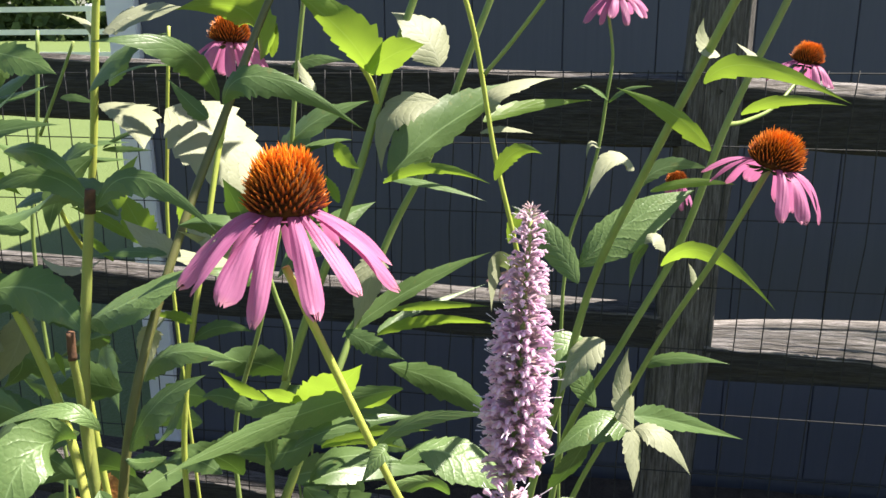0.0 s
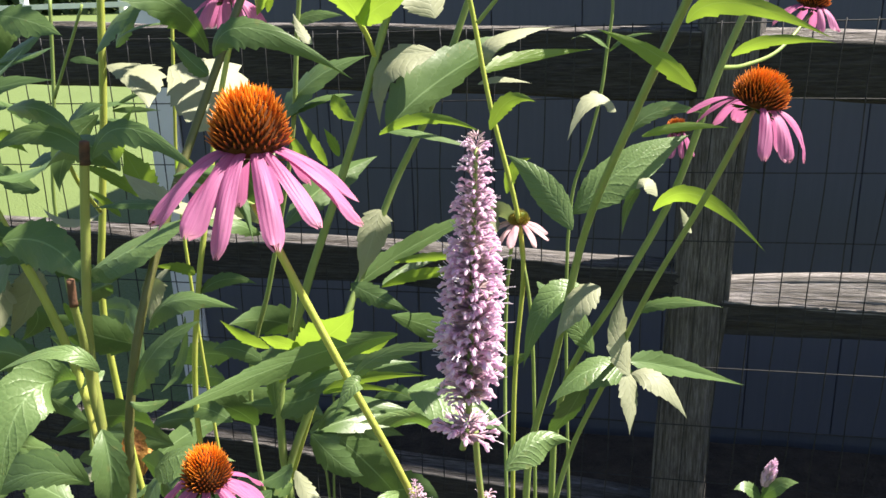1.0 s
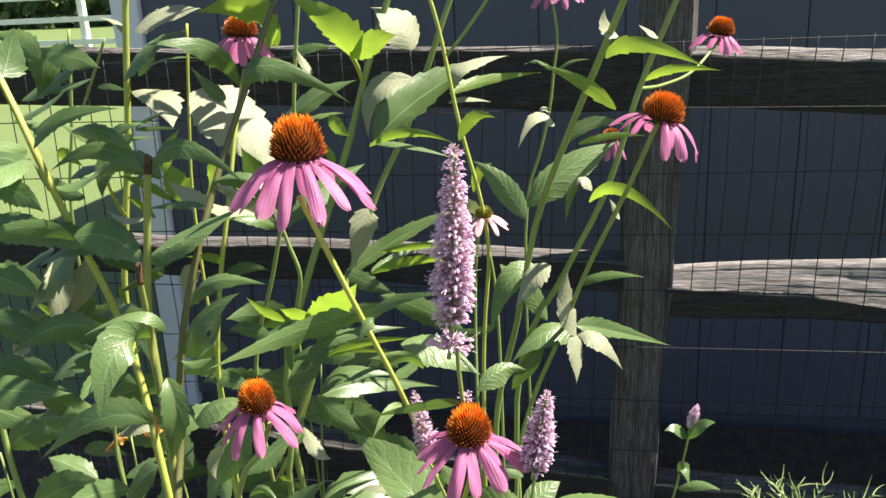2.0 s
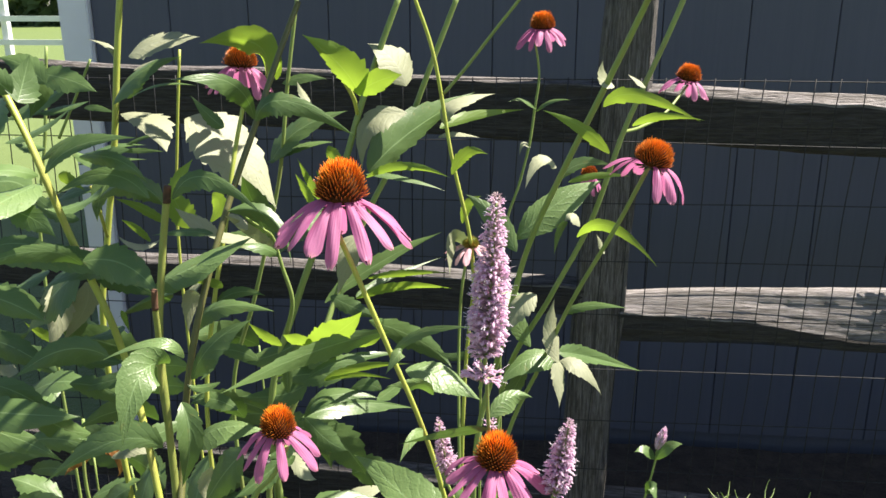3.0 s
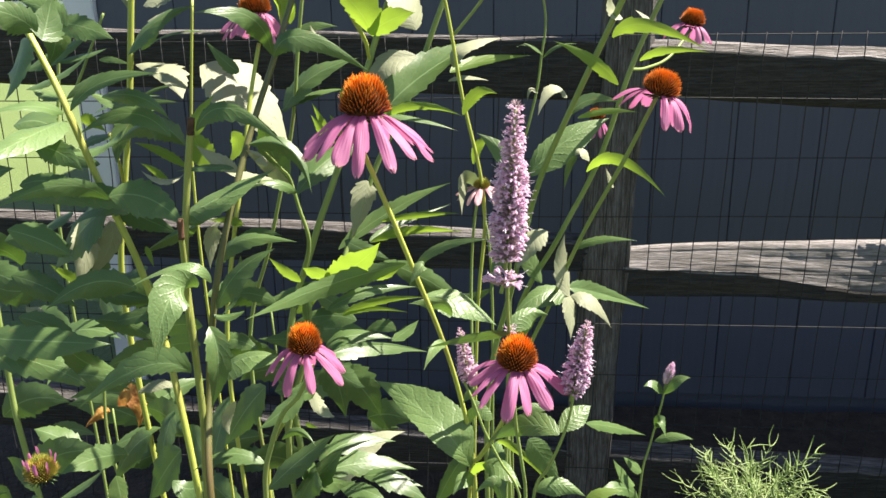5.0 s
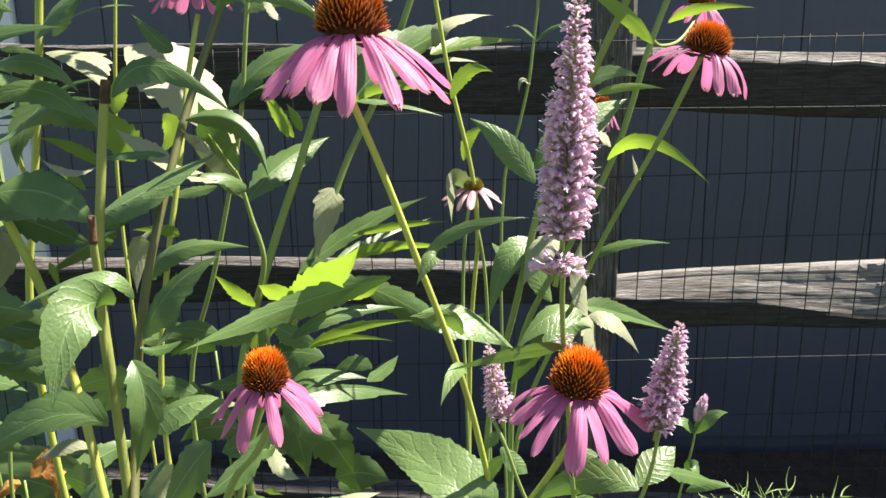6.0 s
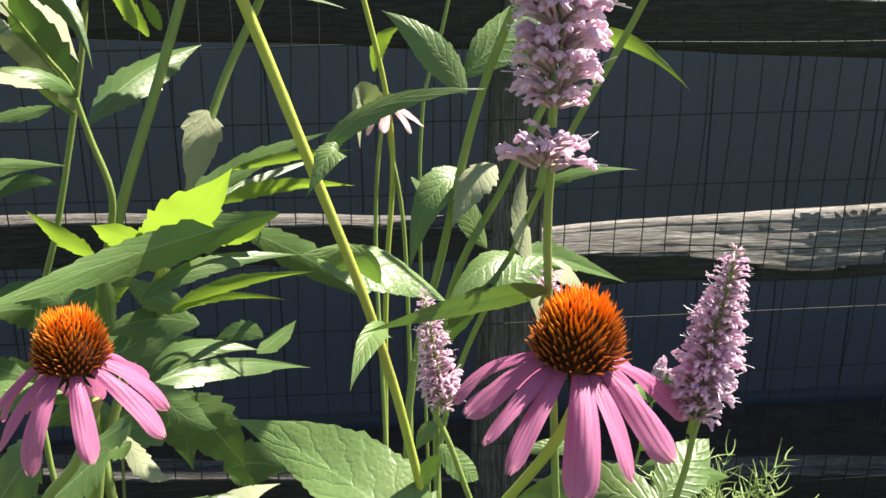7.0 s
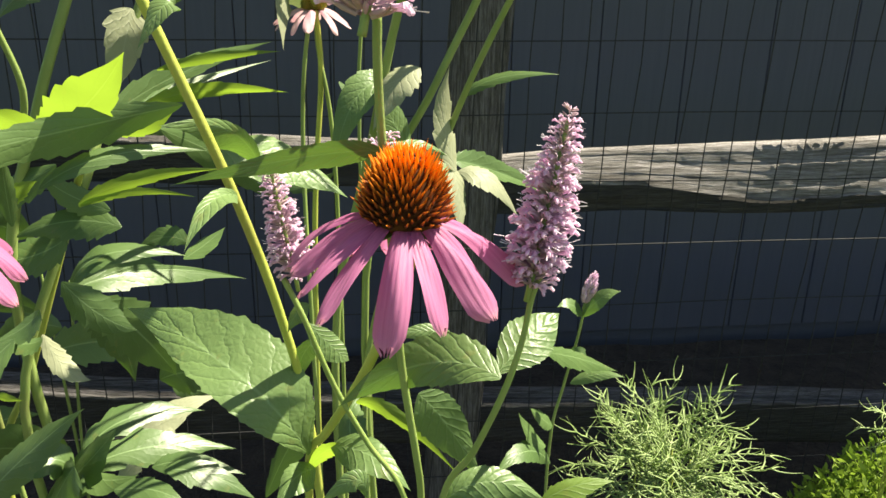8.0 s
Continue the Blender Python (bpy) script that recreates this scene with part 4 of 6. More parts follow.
far_flower = thing("coneflower_plant", (0.2, 1.32, 0.03), "thin-stemmed pink coneflower with small paired leaves", "coneflower", "coneflowers in the bed")
stem(far_flower, [(0.160, 1.300, 0.020), (0.158, 1.275, 0.496), (0.155, 1.250, 0.992), (0.169, 1.250, 1.042), (0.180, 1.250, 1.091), (0.184, 1.250, 1.126), (0.188, 1.250, 1.164), (0.183, 1.250, 1.199)], 0.0017, 0.0013, "g")
leaf(far_flower, (0.186, 1.250, 1.127), (0.170, 1.235, 1.139), (0.155, 1.220, 1.138), 0.0041, 0.0041)
leaf(far_flower, (0.186, 1.250, 1.125), (0.201, 1.235, 1.138), (0.222, 1.220, 1.141), 0.0036, 0.0036)
leaf(far_flower, (0.181, 1.250, 1.085), (0.172, 1.245, 1.089), (0.169, 1.240, 1.077), 0.0038, 0.0038, mat="p")
flower_head(far_flower, (0.190,1.25,1.232), (0.0,-0.1,1), 0.0130, 0.020, 13, 0.031, 0.0085, -14, -60, 19, orange=.75)

wilted = thing("coneflower_plant", (0.11, 1.16, 0.03), "coneflower with a wilting pale pink flower and narrow leaves", "coneflower", "coneflowers in the bed")
leaf(wilted, (0.105, 1.100, 1.083), (0.119, 1.100, 1.104), (0.139, 1.100, 1.103), 0.0054, 0.0054, tilt="B", mat="n")
leaf(wilted, (0.119, 1.130, 1.001), (0.105, 1.120, 1.012), (0.103, 1.100, 0.981), 0.0118, 0.0101, mat="p")
leaf(wilted, (0.114, 1.120, 1.030), (0.120, 1.120, 1.050), (0.133, 1.120, 1.058), 0.0045, 0.0045, tilt="B", mat="n")
leaf(wilted, (0.131, 1.130, 0.891), (0.106, 1.130, 0.881), (0.086, 1.130, 0.889), 0.0041, 0.0041, tilt=(10, -10))
leaf(wilted, (0.137, 1.120, 0.958), (0.149, 1.120, 0.946), (0.158, 1.120, 0.940), 0.0051, 0.0051)
stem(wilted, [(0.100, 1.160, 0.020), (0.108, 1.145, 0.421), (0.116, 1.130, 0.841), (0.119, 1.130, 0.894), (0.125, 1.130, 0.968), (0.121, 1.120, 1.018), (0.104, 1.110, 1.098), (0.087, 1.100, 1.198), (0.071, 1.090, 1.248)], 0.0021, 0.0017, "y")
stem(wilted, [(0.120, 1.150, 0.020), (0.116, 1.125, 0.393), (0.113, 1.100, 0.785), (0.111, 1.120, 0.908), (0.114, 1.120, 0.964), (0.118, 1.120, 0.992), (0.122, 1.130, 1.012)], 0.0016, 0.0014, "g")
stem(wilted, [(0.130, 1.160, 0.020), (0.132, 1.145, 0.437), (0.133, 1.130, 0.874), (0.130, 1.130, 0.937), (0.123, 1.130, 0.986), (0.125, 1.125, 1.013)], 0.0016, 0.0014, "g")
flower_head(wilted, (0.122,1.126,1.014), (0.0,-0.1,1), 0.0085, 0.010, 10, 0.027, 0.0078, -4, -52, 23, skip=(8,), orange=0.6, petal=PALEPETAL, spine=GREENSPINE)
stem(wilted, [(0.097, 1.100, 1.159), (0.116, 1.100, 1.181), (0.146, 1.090, 1.219), (0.189, 1.080, 1.272)], 0.0016, 0.0013, "g")

mid = thing("tall_leafy_plant", (0.0, 1.2, 0.03), "tall leafy stems with toothed sunlit leaves", "leafy plant", "leafy plants in the bed")
leaf(mid, (-0.062, 1.050, 1.029), (-0.084, 1.000, 1.045), (-0.105, 0.970, 1.065), 0.0057, 0.0067, mat="p")
leaf(mid, (-0.105, 1.150, 1.008), (-0.131, 1.150, 1.003), (-0.154, 1.150, 1.001), 0.0046, 0.0055, tilt="S")
leaf(mid, (-0.166, 1.130, 1.129), (-0.118, 1.130, 1.100), (-0.077, 1.130, 1.038), 0.0357, 0.0374, mat="p", teeth=10)
leaf(mid, (-0.102, 1.200, 1.072), (-0.069, 1.200, 1.109), (-0.014, 1.200, 1.130), 0.0178, 0.0155, tilt=(35, -30), teeth=8)
leaf(mid, (-0.106, 1.200, 1.073), (-0.064, 1.200, 1.092), (-0.031, 1.200, 1.096), 0.0055, 0.0064)
leaf(mid, (0.026, 1.060, 1.161), (0.016, 1.030, 1.189), (-0.008, 1.000, 1.216), 0.0166, 0.0080, tilt="B", mat="n", teeth=9)
leaf(mid, (0.023, 1.060, 1.163), (0.047, 1.040, 1.176), (0.069, 1.030, 1.182), 0.0103, 0.0088, tilt="B", mat="n", teeth=5)
leaf(mid, (-0.070, 1.100, 1.169), (-0.075, 1.090, 1.204), (-0.125, 1.080, 1.205), 0.0170, 0.0184, tilt="G", mat="n", teeth=8)
leaf(mid, (-0.061, 1.100, 1.171), (-0.058, 1.100, 1.184), (-0.055, 1.100, 1.196), 0.0038, 0.0038, tilt="B", mat="n")
leaf(mid, (-0.084, 1.200, 1.158), (-0.061, 1.200, 1.165), (-0.035, 1.200, 1.163), 0.0039, 0.0069, tilt=(11, -11))
leaf(mid, (-0.028, 1.100, 1.147), (-0.036, 1.100, 1.157), (-0.041, 1.100, 1.170), 0.0050, 0.0037, mat="p")
leaf(mid, (0.057, 1.140, 1.136), (0.020, 1.130, 1.126), (0.015, 1.120, 1.082), 0.0102, 0.0199, tilt=(20, -42), mat="p", teeth=6)
leaf(mid, (0.055, 1.150, 1.161), (0.043, 1.150, 1.186), (0.018, 1.150, 1.202), 0.0259, 0.0246, mat="p", teeth=8)
leaf(mid, (0.021, 1.120, 1.080), (0.059, 1.160, 1.115), (0.119, 1.250, 1.146), 0.0218, 0.0131, tilt=(-34, 34), teeth=11)
leaf(mid, (0.087, 1.170, 1.117), (0.118, 1.200, 1.125), (0.173, 1.250, 1.127), 0.0066, 0.0043, tilt="B", mat="n", teeth=6)
leaf(mid, (0.091, 1.160, 1.123), (0.103, 1.160, 1.144), (0.143, 1.200, 1.149), 0.0105, 0.0145, mat="p")
leaf(mid, (0.086, 1.160, 1.109), (0.104, 1.160, 1.113), (0.129, 1.160, 1.109), 0.0033, 0.0047, mat="p")
leaf(mid, (0.026, 1.080, 1.083), (0.065, 1.070, 1.096), (0.107, 1.060, 1.088), 0.0042, 0.0031, tilt="B", mat="n")
leaf(mid, (0.024, 1.090, 1.084), (0.059, 1.090, 1.081), (0.101, 1.090, 1.069), 0.0032, 0.0040)
leaf(mid, (-0.011, 1.090, 1.111), (-0.005, 1.090, 1.099), (0.007, 1.090, 1.091), 0.0059, 0.0059, tilt="B", mat="n")
leaf(mid, (-0.006, 1.170, 1.001), (-0.011, 1.160, 0.976), (-0.023, 1.150, 0.939), 0.0169, 0.0153, mat="p", teeth=5, wide=.35)
leaf(mid, (-0.049, 1.200, 0.911), (0.004, 1.260, 0.941), (0.073, 1.350, 0.957), 0.0114, 0.0074, tilt=(-34, 34), teeth=9)
leaf(mid, (0.014, 1.140, 0.963), (0.057, 1.130, 0.973), (0.100, 1.120, 0.978), 0.0035, 0.0029, tilt="B", mat="n")
leaf(mid, (-0.041, 1.000, 0.944), (-0.048, 0.980, 0.961), (-0.060, 0.970, 0.978), 0.0045, 0.0045, tilt="B", mat="n")
leaf(mid, (-0.038, 1.000, 1.029), (-0.050, 0.980, 1.043), (-0.073, 0.970, 1.045), 0.0043, 0.0057)
leaf(mid, (-0.093, 1.000, 1.084), (-0.089, 1.000, 1.072), (-0.100, 1.000, 1.055), 0.0069, 0.0059, tilt="B", mat="n")
leaf(mid, (-0.019, 0.985, 0.952), (0.014, 0.970, 0.969), (0.045, 0.945, 1.001), 0.0147, 0.0112, tilt="G", mat="n", teeth=8, wide=.52)
leaf(mid, (-0.005, 0.980, 0.953), (-0.015, 0.970, 0.963), (-0.027, 0.960, 0.972), 0.0070, 0.0097, tilt="G", mat="n", teeth=5, wide=.5)
leaf(mid, (0.016, 0.980, 0.957), (0.037, 0.980, 0.958), (0.055, 0.985, 0.965), 0.0080, 0.0058, tilt="G", mat="n", teeth=5, wide=.6)
leaf(mid, (0.061, 0.980, 0.970), (-0.000, 0.950, 0.961), (-0.051, 0.870, 0.960), 0.0077, 0.0112, tilt=(-22, 22), teeth=15)
leaf(mid, (-0.007, 0.960, 0.933), (0.027, 0.970, 0.947), (0.069, 1.000, 0.941), 0.0052, 0.0049, tilt="S", teeth=10)
leaf(mid, (-0.003, 1.000, 0.912), (0.031, 1.000, 0.926), (0.077, 1.000, 0.931), 0.0037, 0.0034, tilt="B", mat="n", teeth=8)
leaf(mid, (-0.003, 1.000, 0.911), (0.025, 1.000, 0.919), (0.060, 1.000, 0.915), 0.0019, 0.0025, tilt="B", mat="n")
leaf(mid, (-0.031, 0.980, 0.907), (-0.031, 0.980, 0.929), (-0.030, 0.980, 0.949), 0.0040, 0.0040, tilt=(20, -20))
leaf(mid, (-0.002, 1.150, 0.936), (0.042, 1.170, 0.944), (0.099, 1.180, 0.940), 0.0057, 0.0068, tilt="G", mat="n", teeth=8)
leaf(mid, (-0.004, 1.160, 0.934), (0.023, 1.190, 0.944), (0.081, 1.250, 0.954), 0.0050, 0.0027, tilt="S", teeth=6)
leaf(mid, (-0.052, 1.100, 0.818), (-0.023, 1.100, 0.845), (0.027, 1.120, 0.834), 0.0127, 0.0104, teeth=4)
leaf(mid, (0.023, 1.120, 0.832), (0.038, 1.130, 0.840), (0.051, 1.140, 0.849), 0.0074, 0.0098, teeth=3)
leaf(mid, (-0.058, 1.100, 0.814), (-0.009, 1.140, 0.816), (0.055, 1.200, 0.782), 0.0043, 0.0142, tilt=(10, -45), teeth=5)
leaf(mid, (-0.011, 1.100, 0.864), (-0.045, 1.100, 0.869), (-0.084, 1.100, 0.857), 0.0092, 0.0123, tilt=(11, -11))
leaf(mid, (0.028, 1.120, 0.844), (0.011, 1.120, 0.849), (-0.010, 1.120, 0.839), 0.0073, 0.0057, tilt=(11, -11))
leaf(mid, (-0.097, 1.300, 0.718), (-0.084, 1.300, 0.687), (-0.075, 1.300, 0.631), 0.0202, 0.0225, tilt=(13, -13))
leaf(mid, (-0.040, 1.300, 0.627), (-0.022, 1.300, 0.621), (0.001, 1.300, 0.619), 0.0092, 0.0092, tilt=(9, -9))
leaf(mid, (-0.033, 1.000, 0.850), (-0.044, 1.000, 0.839), (-0.064, 1.000, 0.829), 0.0058, 0.0106)
leaf(mid, (-0.034, 1.000, 0.832), (-0.045, 1.000, 0.829), (-0.062, 1.000, 0.833), 0.0044, 0.0068)
leaf(mid, (-0.069, 1.120, 0.670), (-0.039, 1.150, 0.684), (0.014, 1.180, 0.670), 0.0177, 0.0150, teeth=6, cut=.14, lobes=3.3)
leaf(mid, (-0.061, 1.100, 0.672), (-0.015, 1.120, 0.676), (0.045, 1.140, 0.657), 0.0184, 0.0145, teeth=6, cut=.14, lobes=3.3)
leaf(mid, (-0.012, 1.100, 0.671), (0.018, 1.100, 0.674), (0.057, 1.100, 0.660), 0.0090, 0.0103, teeth=4)
leaf(mid, (0.002, 1.080, 0.682), (0.034, 1.080, 0.676), (0.067, 1.080, 0.651), 0.0100, 0.0112, teeth=5)
leaf(mid, (-0.059, 1.100, 0.672), (-0.044, 1.090, 0.669), (-0.016, 1.080, 0.679), 0.0050, 0.0126, teeth=3)
leaf(mid, (-0.069, 1.100, 0.672), (-0.084, 1.090, 0.689), (-0.112, 1.080, 0.675), 0.0136, 0.0160, teeth=4, cut=.1, lobes=2.3)
leaf(mid, (-0.060, 1.080, 0.689), (-0.071, 1.080, 0.673), (-0.087, 1.080, 0.644), 0.0160, 0.0172, teeth=4)
leaf(mid, (-0.032, 1.070, 0.674), (-0.002, 1.060, 0.680), (0.023, 1.050, 0.673), 0.0084, 0.0108, teeth=4)
leaf(mid, (-0.090, 1.000, 0.719), (-0.054, 1.000, 0.755), (-0.017, 1.000, 0.785), 0.0118, 0.0131, tilt=(32, -32))
leaf(mid, (-0.036, 0.970, 0.847), (-0.055, 0.960, 0.832), (-0.077, 0.950, 0.817), 0.0107, 0.0138)
leaf(mid, (-0.054, 1.050, 0.810), (-0.043, 1.050, 0.785), (-0.028, 1.050, 0.776), 0.0078, 0.0069, mat="p")
leaf(mid, (-0.033, 1.100, 0.812), (-0.010, 1.120, 0.769), (0.002, 1.150, 0.721), 0.0183, 0.0183, tilt=(27, -27))
leaf(mid, (-0.052, 1.020, 0.904), (-0.041, 1.020, 0.914), (-0.030, 1.020, 0.920), 0.0043, 0.0043, tilt="B", mat="n")
leaf(mid, (-0.224, 1.100, 0.699), (-0.248, 1.100, 0.667), (-0.273, 1.100, 0.626), 0.0237, 0.0237, tilt=(34, -34))
leaf(mid, (-0.047, 1.100, 0.858), (-0.078, 1.100, 0.843), (-0.122, 1.100, 0.840), 0.0124, 0.0124, tilt=(13, -13))
leaf(mid, (0.021, 1.100, 0.931), (0.067, 1.150, 0.889), (0.102, 1.150, 0.858), 0.0112, 0.0125, tilt=(11, -11))
leaf(mid, (-0.105, 1.050, 0.851), (-0.133, 1.050, 0.862), (-0.155, 1.050, 0.854), 0.0074, 0.0086, tilt="S")
leaf(mid, (-0.068, 1.100, 1.000), (-0.044, 1.140, 1.028), (-0.007, 1.180, 1.046), 0.0184, 0.0144, tilt=(25, -10), teeth=10, wide=.5)
leaf(mid, (-0.063, 1.080, 1.009), (-0.062, 1.000, 1.051), (-0.062, 0.940, 1.080), 0.0047, 0.0047, mat="p")
leaf(mid, (-0.076, 1.100, 1.008), (-0.083, 1.080, 1.051), (-0.084, 1.050, 1.090), 0.0144, 0.0120, tilt="S", teeth=8)
leaf(mid, (-0.024, 1.100, 1.055), (-0.034, 1.100, 1.074), (-0.045, 1.100, 1.097), 0.0035, 0.0035, tilt="B", mat="n")
leaf(mid, (-0.021, 1.120, 1.058), (-0.026, 1.120, 1.070), (-0.032, 1.120, 1.081), 0.0036, 0.0036, tilt="B", mat="n")
leaf(mid, (-0.018, 1.050, 1.061), (-0.025, 1.050, 1.077), (-0.034, 1.050, 1.092), 0.0034, 0.0038, tilt="B", mat="n")
leaf(mid, (-0.119, 1.050, 0.963), (-0.095, 1.050, 0.976), (-0.069, 1.050, 0.973), 0.0054, 0.0054, tilt=(12, -12))
leaf(mid, (-0.017, 1.100, 0.876), (-0.041, 1.100, 0.887), (-0.059, 1.100, 0.902), 0.0079, 0.0089, tilt=(8, -8))
leaf(mid, (-0.097, 1.100, 0.883), (-0.124, 1.100, 0.893), (-0.144, 1.100, 0.889), 0.0069, 0.0079, tilt=(9, -9))
leaf(mid, (-0.047, 1.100, 0.908), (-0.085, 1.100, 0.888), (-0.117, 1.100, 0.881), 0.0096, 0.0107, tilt=(15, -15))
leaf(mid, (-0.030, 1.150, 0.938), (-0.006, 1.150, 0.926), (0.023, 1.150, 0.914), 0.0084, 0.0084, tilt=(8, -8))
leaf(mid, (-0.037, 1.050, 0.846), (-0.016, 1.050, 0.822), (0.005, 1.050, 0.811), 0.0111, 0.0111, tilt=(8, -8))
stem(mid, [(-0.040, 1.200, 0.020), (-0.064, 1.150, 0.416), (-0.087, 1.100, 0.832), (-0.057, 1.110, 0.943), (-0.029, 1.120, 1.019), (-0.005, 1.130, 1.087), (0.008, 1.140, 1.133), (0.026, 1.150, 1.187), (0.049, 1.160, 1.248)], 0.0039, 0.0029, "g")
stem(mid, [(-0.020, 1.200, 0.020), (-0.058, 1.150, 0.363), (-0.096, 1.100, 0.726), (-0.039, 1.130, 0.891), (-0.021, 1.160, 0.948), (0.006, 1.180, 1.021), (0.037, 1.190, 1.082), (0.077, 1.200, 1.184), (0.102, 1.210, 1.248)], 0.0035, 0.0028, "g")
stem(mid, [(-0.002, 1.100, 1.181), (0.008, 1.120, 1.153), (0.008, 1.140, 1.133)], 0.0024, 0.0018, "y")
stem(mid, [(-0.140, 1.250, 0.020), (-0.152, 1.225, 0.400), (-0.165, 1.200, 0.800), (-0.132, 1.200, 0.912), (-0.117, 1.200, 0.965), (-0.093, 1.200, 1.060), (-0.079, 1.200, 1.156), (-0.064, 1.200, 1.245)], 0.0026, 0.0020, "g")
stem(mid, [(-0.060, 1.080, 0.922), (-0.049, 1.070, 0.962), (-0.054, 1.060, 0.999), (-0.058, 1.050, 1.030), (-0.057, 1.020, 1.047), (-0.051, 0.970, 1.068), (-0.050, 0.955, 1.075)], 0.0024, 0.0006, "g")
stem(mid, [(-0.120, 1.200, 0.020), (-0.129, 1.175, 0.329), (-0.139, 1.150, 0.658), (-0.112, 1.150, 0.719), (-0.090, 1.150, 0.777), (-0.070, 1.150, 0.831), (-0.053, 1.130, 0.868), (-0.029, 1.100, 0.912)], 0.0029, 0.0024, "y")

left = thing("leafy_cut_plant", (-0.09, 0.9, 0.03), "leafy plant with two cut stems and toothed dark leaves", "leafy plant", "leafy plants in the bed")
leaf(left, (-0.120, 0.950, 1.057), (-0.130, 0.930, 1.056), (-0.147, 0.930, 1.065), 0.0027, 0.0040, mat="p")
leaf(left, (-0.076, 0.950, 1.062), (-0.100, 0.950, 1.063), (-0.128, 0.950, 1.059), 0.0048, 0.0041)
leaf(left, (-0.115, 0.920, 1.028), (-0.077, 0.920, 1.046), (-0.035, 0.930, 1.067), 0.0164, 0.0164, mat="t", teeth=12)
leaf(left, (-0.108, 0.920, 1.022), (-0.088, 0.920, 1.035), (-0.066, 0.920, 1.048), 0.0080, 0.0080, mat="t")
leaf(left, (-0.039, 0.960, 1.153), (-0.046, 0.930, 1.184), (-0.079, 0.900, 1.188), 0.0042, 0.0110, tilt=(11, -11))
leaf(left, (-0.041, 0.970, 1.150), (-0.014, 0.970, 1.166), (0.036, 1.000, 1.132), 0.0062, 0.0111, tilt=(2, -2), teeth=10)
leaf(left, (-0.085, 0.900, 1.102), (-0.058, 0.900, 1.119), (-0.016, 0.900, 1.090), 0.0042, 0.0092, tilt=(9, -9))
leaf(left, (-0.105, 0.950, 1.089), (-0.100, 0.950, 1.105), (-0.087, 0.950, 1.123), 0.0055, 0.0073, tilt="B", mat="n")
leaf(left, (-0.078, 0.970, 1.055), (-0.097, 0.970, 1.065), (-0.115, 0.970, 1.078), 0.0084, 0.0078, mat="p")
leaf(left, (-0.054, 0.970, 1.060), (-0.063, 0.970, 1.069), (-0.075, 0.970, 1.075), 0.0050, 0.0044, mat="p")
leaf(left, (-0.101, 0.950, 0.977), (-0.072, 0.940, 1.003), (-0.018, 0.920, 1.008), 0.0072, 0.0107, tilt=(45, -30), teeth=9)
leaf(left, (-0.084, 0.900, 0.957), (-0.063, 0.900, 0.989), (-0.031, 0.900, 1.009), 0.0064, 0.0149, tilt=(34, -34), teeth=10)
leaf(left, (-0.066, 0.850, 0.998), (-0.081, 0.840, 1.014), (-0.124, 0.840, 0.997), 0.0036, 0.0054, mat="t")
leaf(left, (-0.073, 0.840, 0.998), (-0.081, 0.810, 1.000), (-0.087, 0.790, 0.959), 0.0138, 0.0141, tilt=(20, -30), mat="t", teeth=10)
leaf(left, (-0.071, 0.850, 0.963), (-0.063, 0.840, 0.938), (-0.073, 0.840, 0.898), 0.0091, 0.0090, tilt=(0, -50))
leaf(left, (-0.094, 0.860, 0.919), (-0.127, 0.850, 0.928), (-0.187, 0.850, 0.889), 0.0129, 0.0069, tilt=(8, -8), teeth=10)
leaf(left, (-0.187, 0.950, 0.852), (-0.165, 0.950, 0.861), (-0.149, 0.950, 0.857), 0.0053, 0.0061, mat="p")
leaf(left, (-0.150, 0.950, 0.851), (-0.148, 0.950, 0.844), (-0.143, 0.950, 0.835), 0.0046, 0.0046)
leaf(left, (-0.056, 0.900, 0.814), (-0.088, 0.900, 0.822), (-0.121, 0.900, 0.803), 0.0050, 0.0086)
leaf(left, (-0.165, 0.950, 0.759), (-0.146, 0.950, 0.751), (-0.121, 0.950, 0.768), 0.0079, 0.0111)
leaf(left, (-0.100, 0.930, 0.883), (-0.067, 0.920, 0.905), (-0.033, 0.920, 0.903), 0.0071, 0.0183, mat="t")
leaf(left, (-0.083, 1.000, 0.835), (-0.108, 1.000, 0.805), (-0.132, 1.000, 0.765), 0.0185, 0.0172, tilt=(34, -34))
leaf(left, (-0.107, 0.980, 0.829), (-0.116, 0.980, 0.810), (-0.116, 0.980, 0.792), 0.0048, 0.0064, mat="p")
leaf(left, (-0.061, 0.900, 0.955), (-0.078, 0.900, 0.950), (-0.089, 0.900, 0.953), 0.0034, 0.0040)
leaf(left, (-0.091, 1.000, 0.998), (-0.102, 1.000, 1.002), (-0.125, 1.000, 1.003), 0.0041, 0.0031, tilt="B", mat="n")
leaf(left, (-0.107, 0.980, 1.001), (-0.113, 0.980, 0.990), (-0.118, 0.980, 0.961), 0.0074, 0.0074, mat="p")
leaf(left, (-0.115, 1.100, 1.126), (-0.128, 1.100, 1.136), (-0.146, 1.100, 1.156), 0.0055, 0.0066, tilt=(8, -8))
leaf(left, (-0.085, 0.970, 0.979), (-0.088, 0.960, 0.949), (-0.099, 0.950, 0.931), 0.0059, 0.0047, tilt=(-34, 34))
leaf(left, (-0.055, 0.930, 1.086), (-0.022, 0.930, 1.082), (-0.004, 0.920, 1.048), 0.0073, 0.0084, tilt="R", teeth=10)
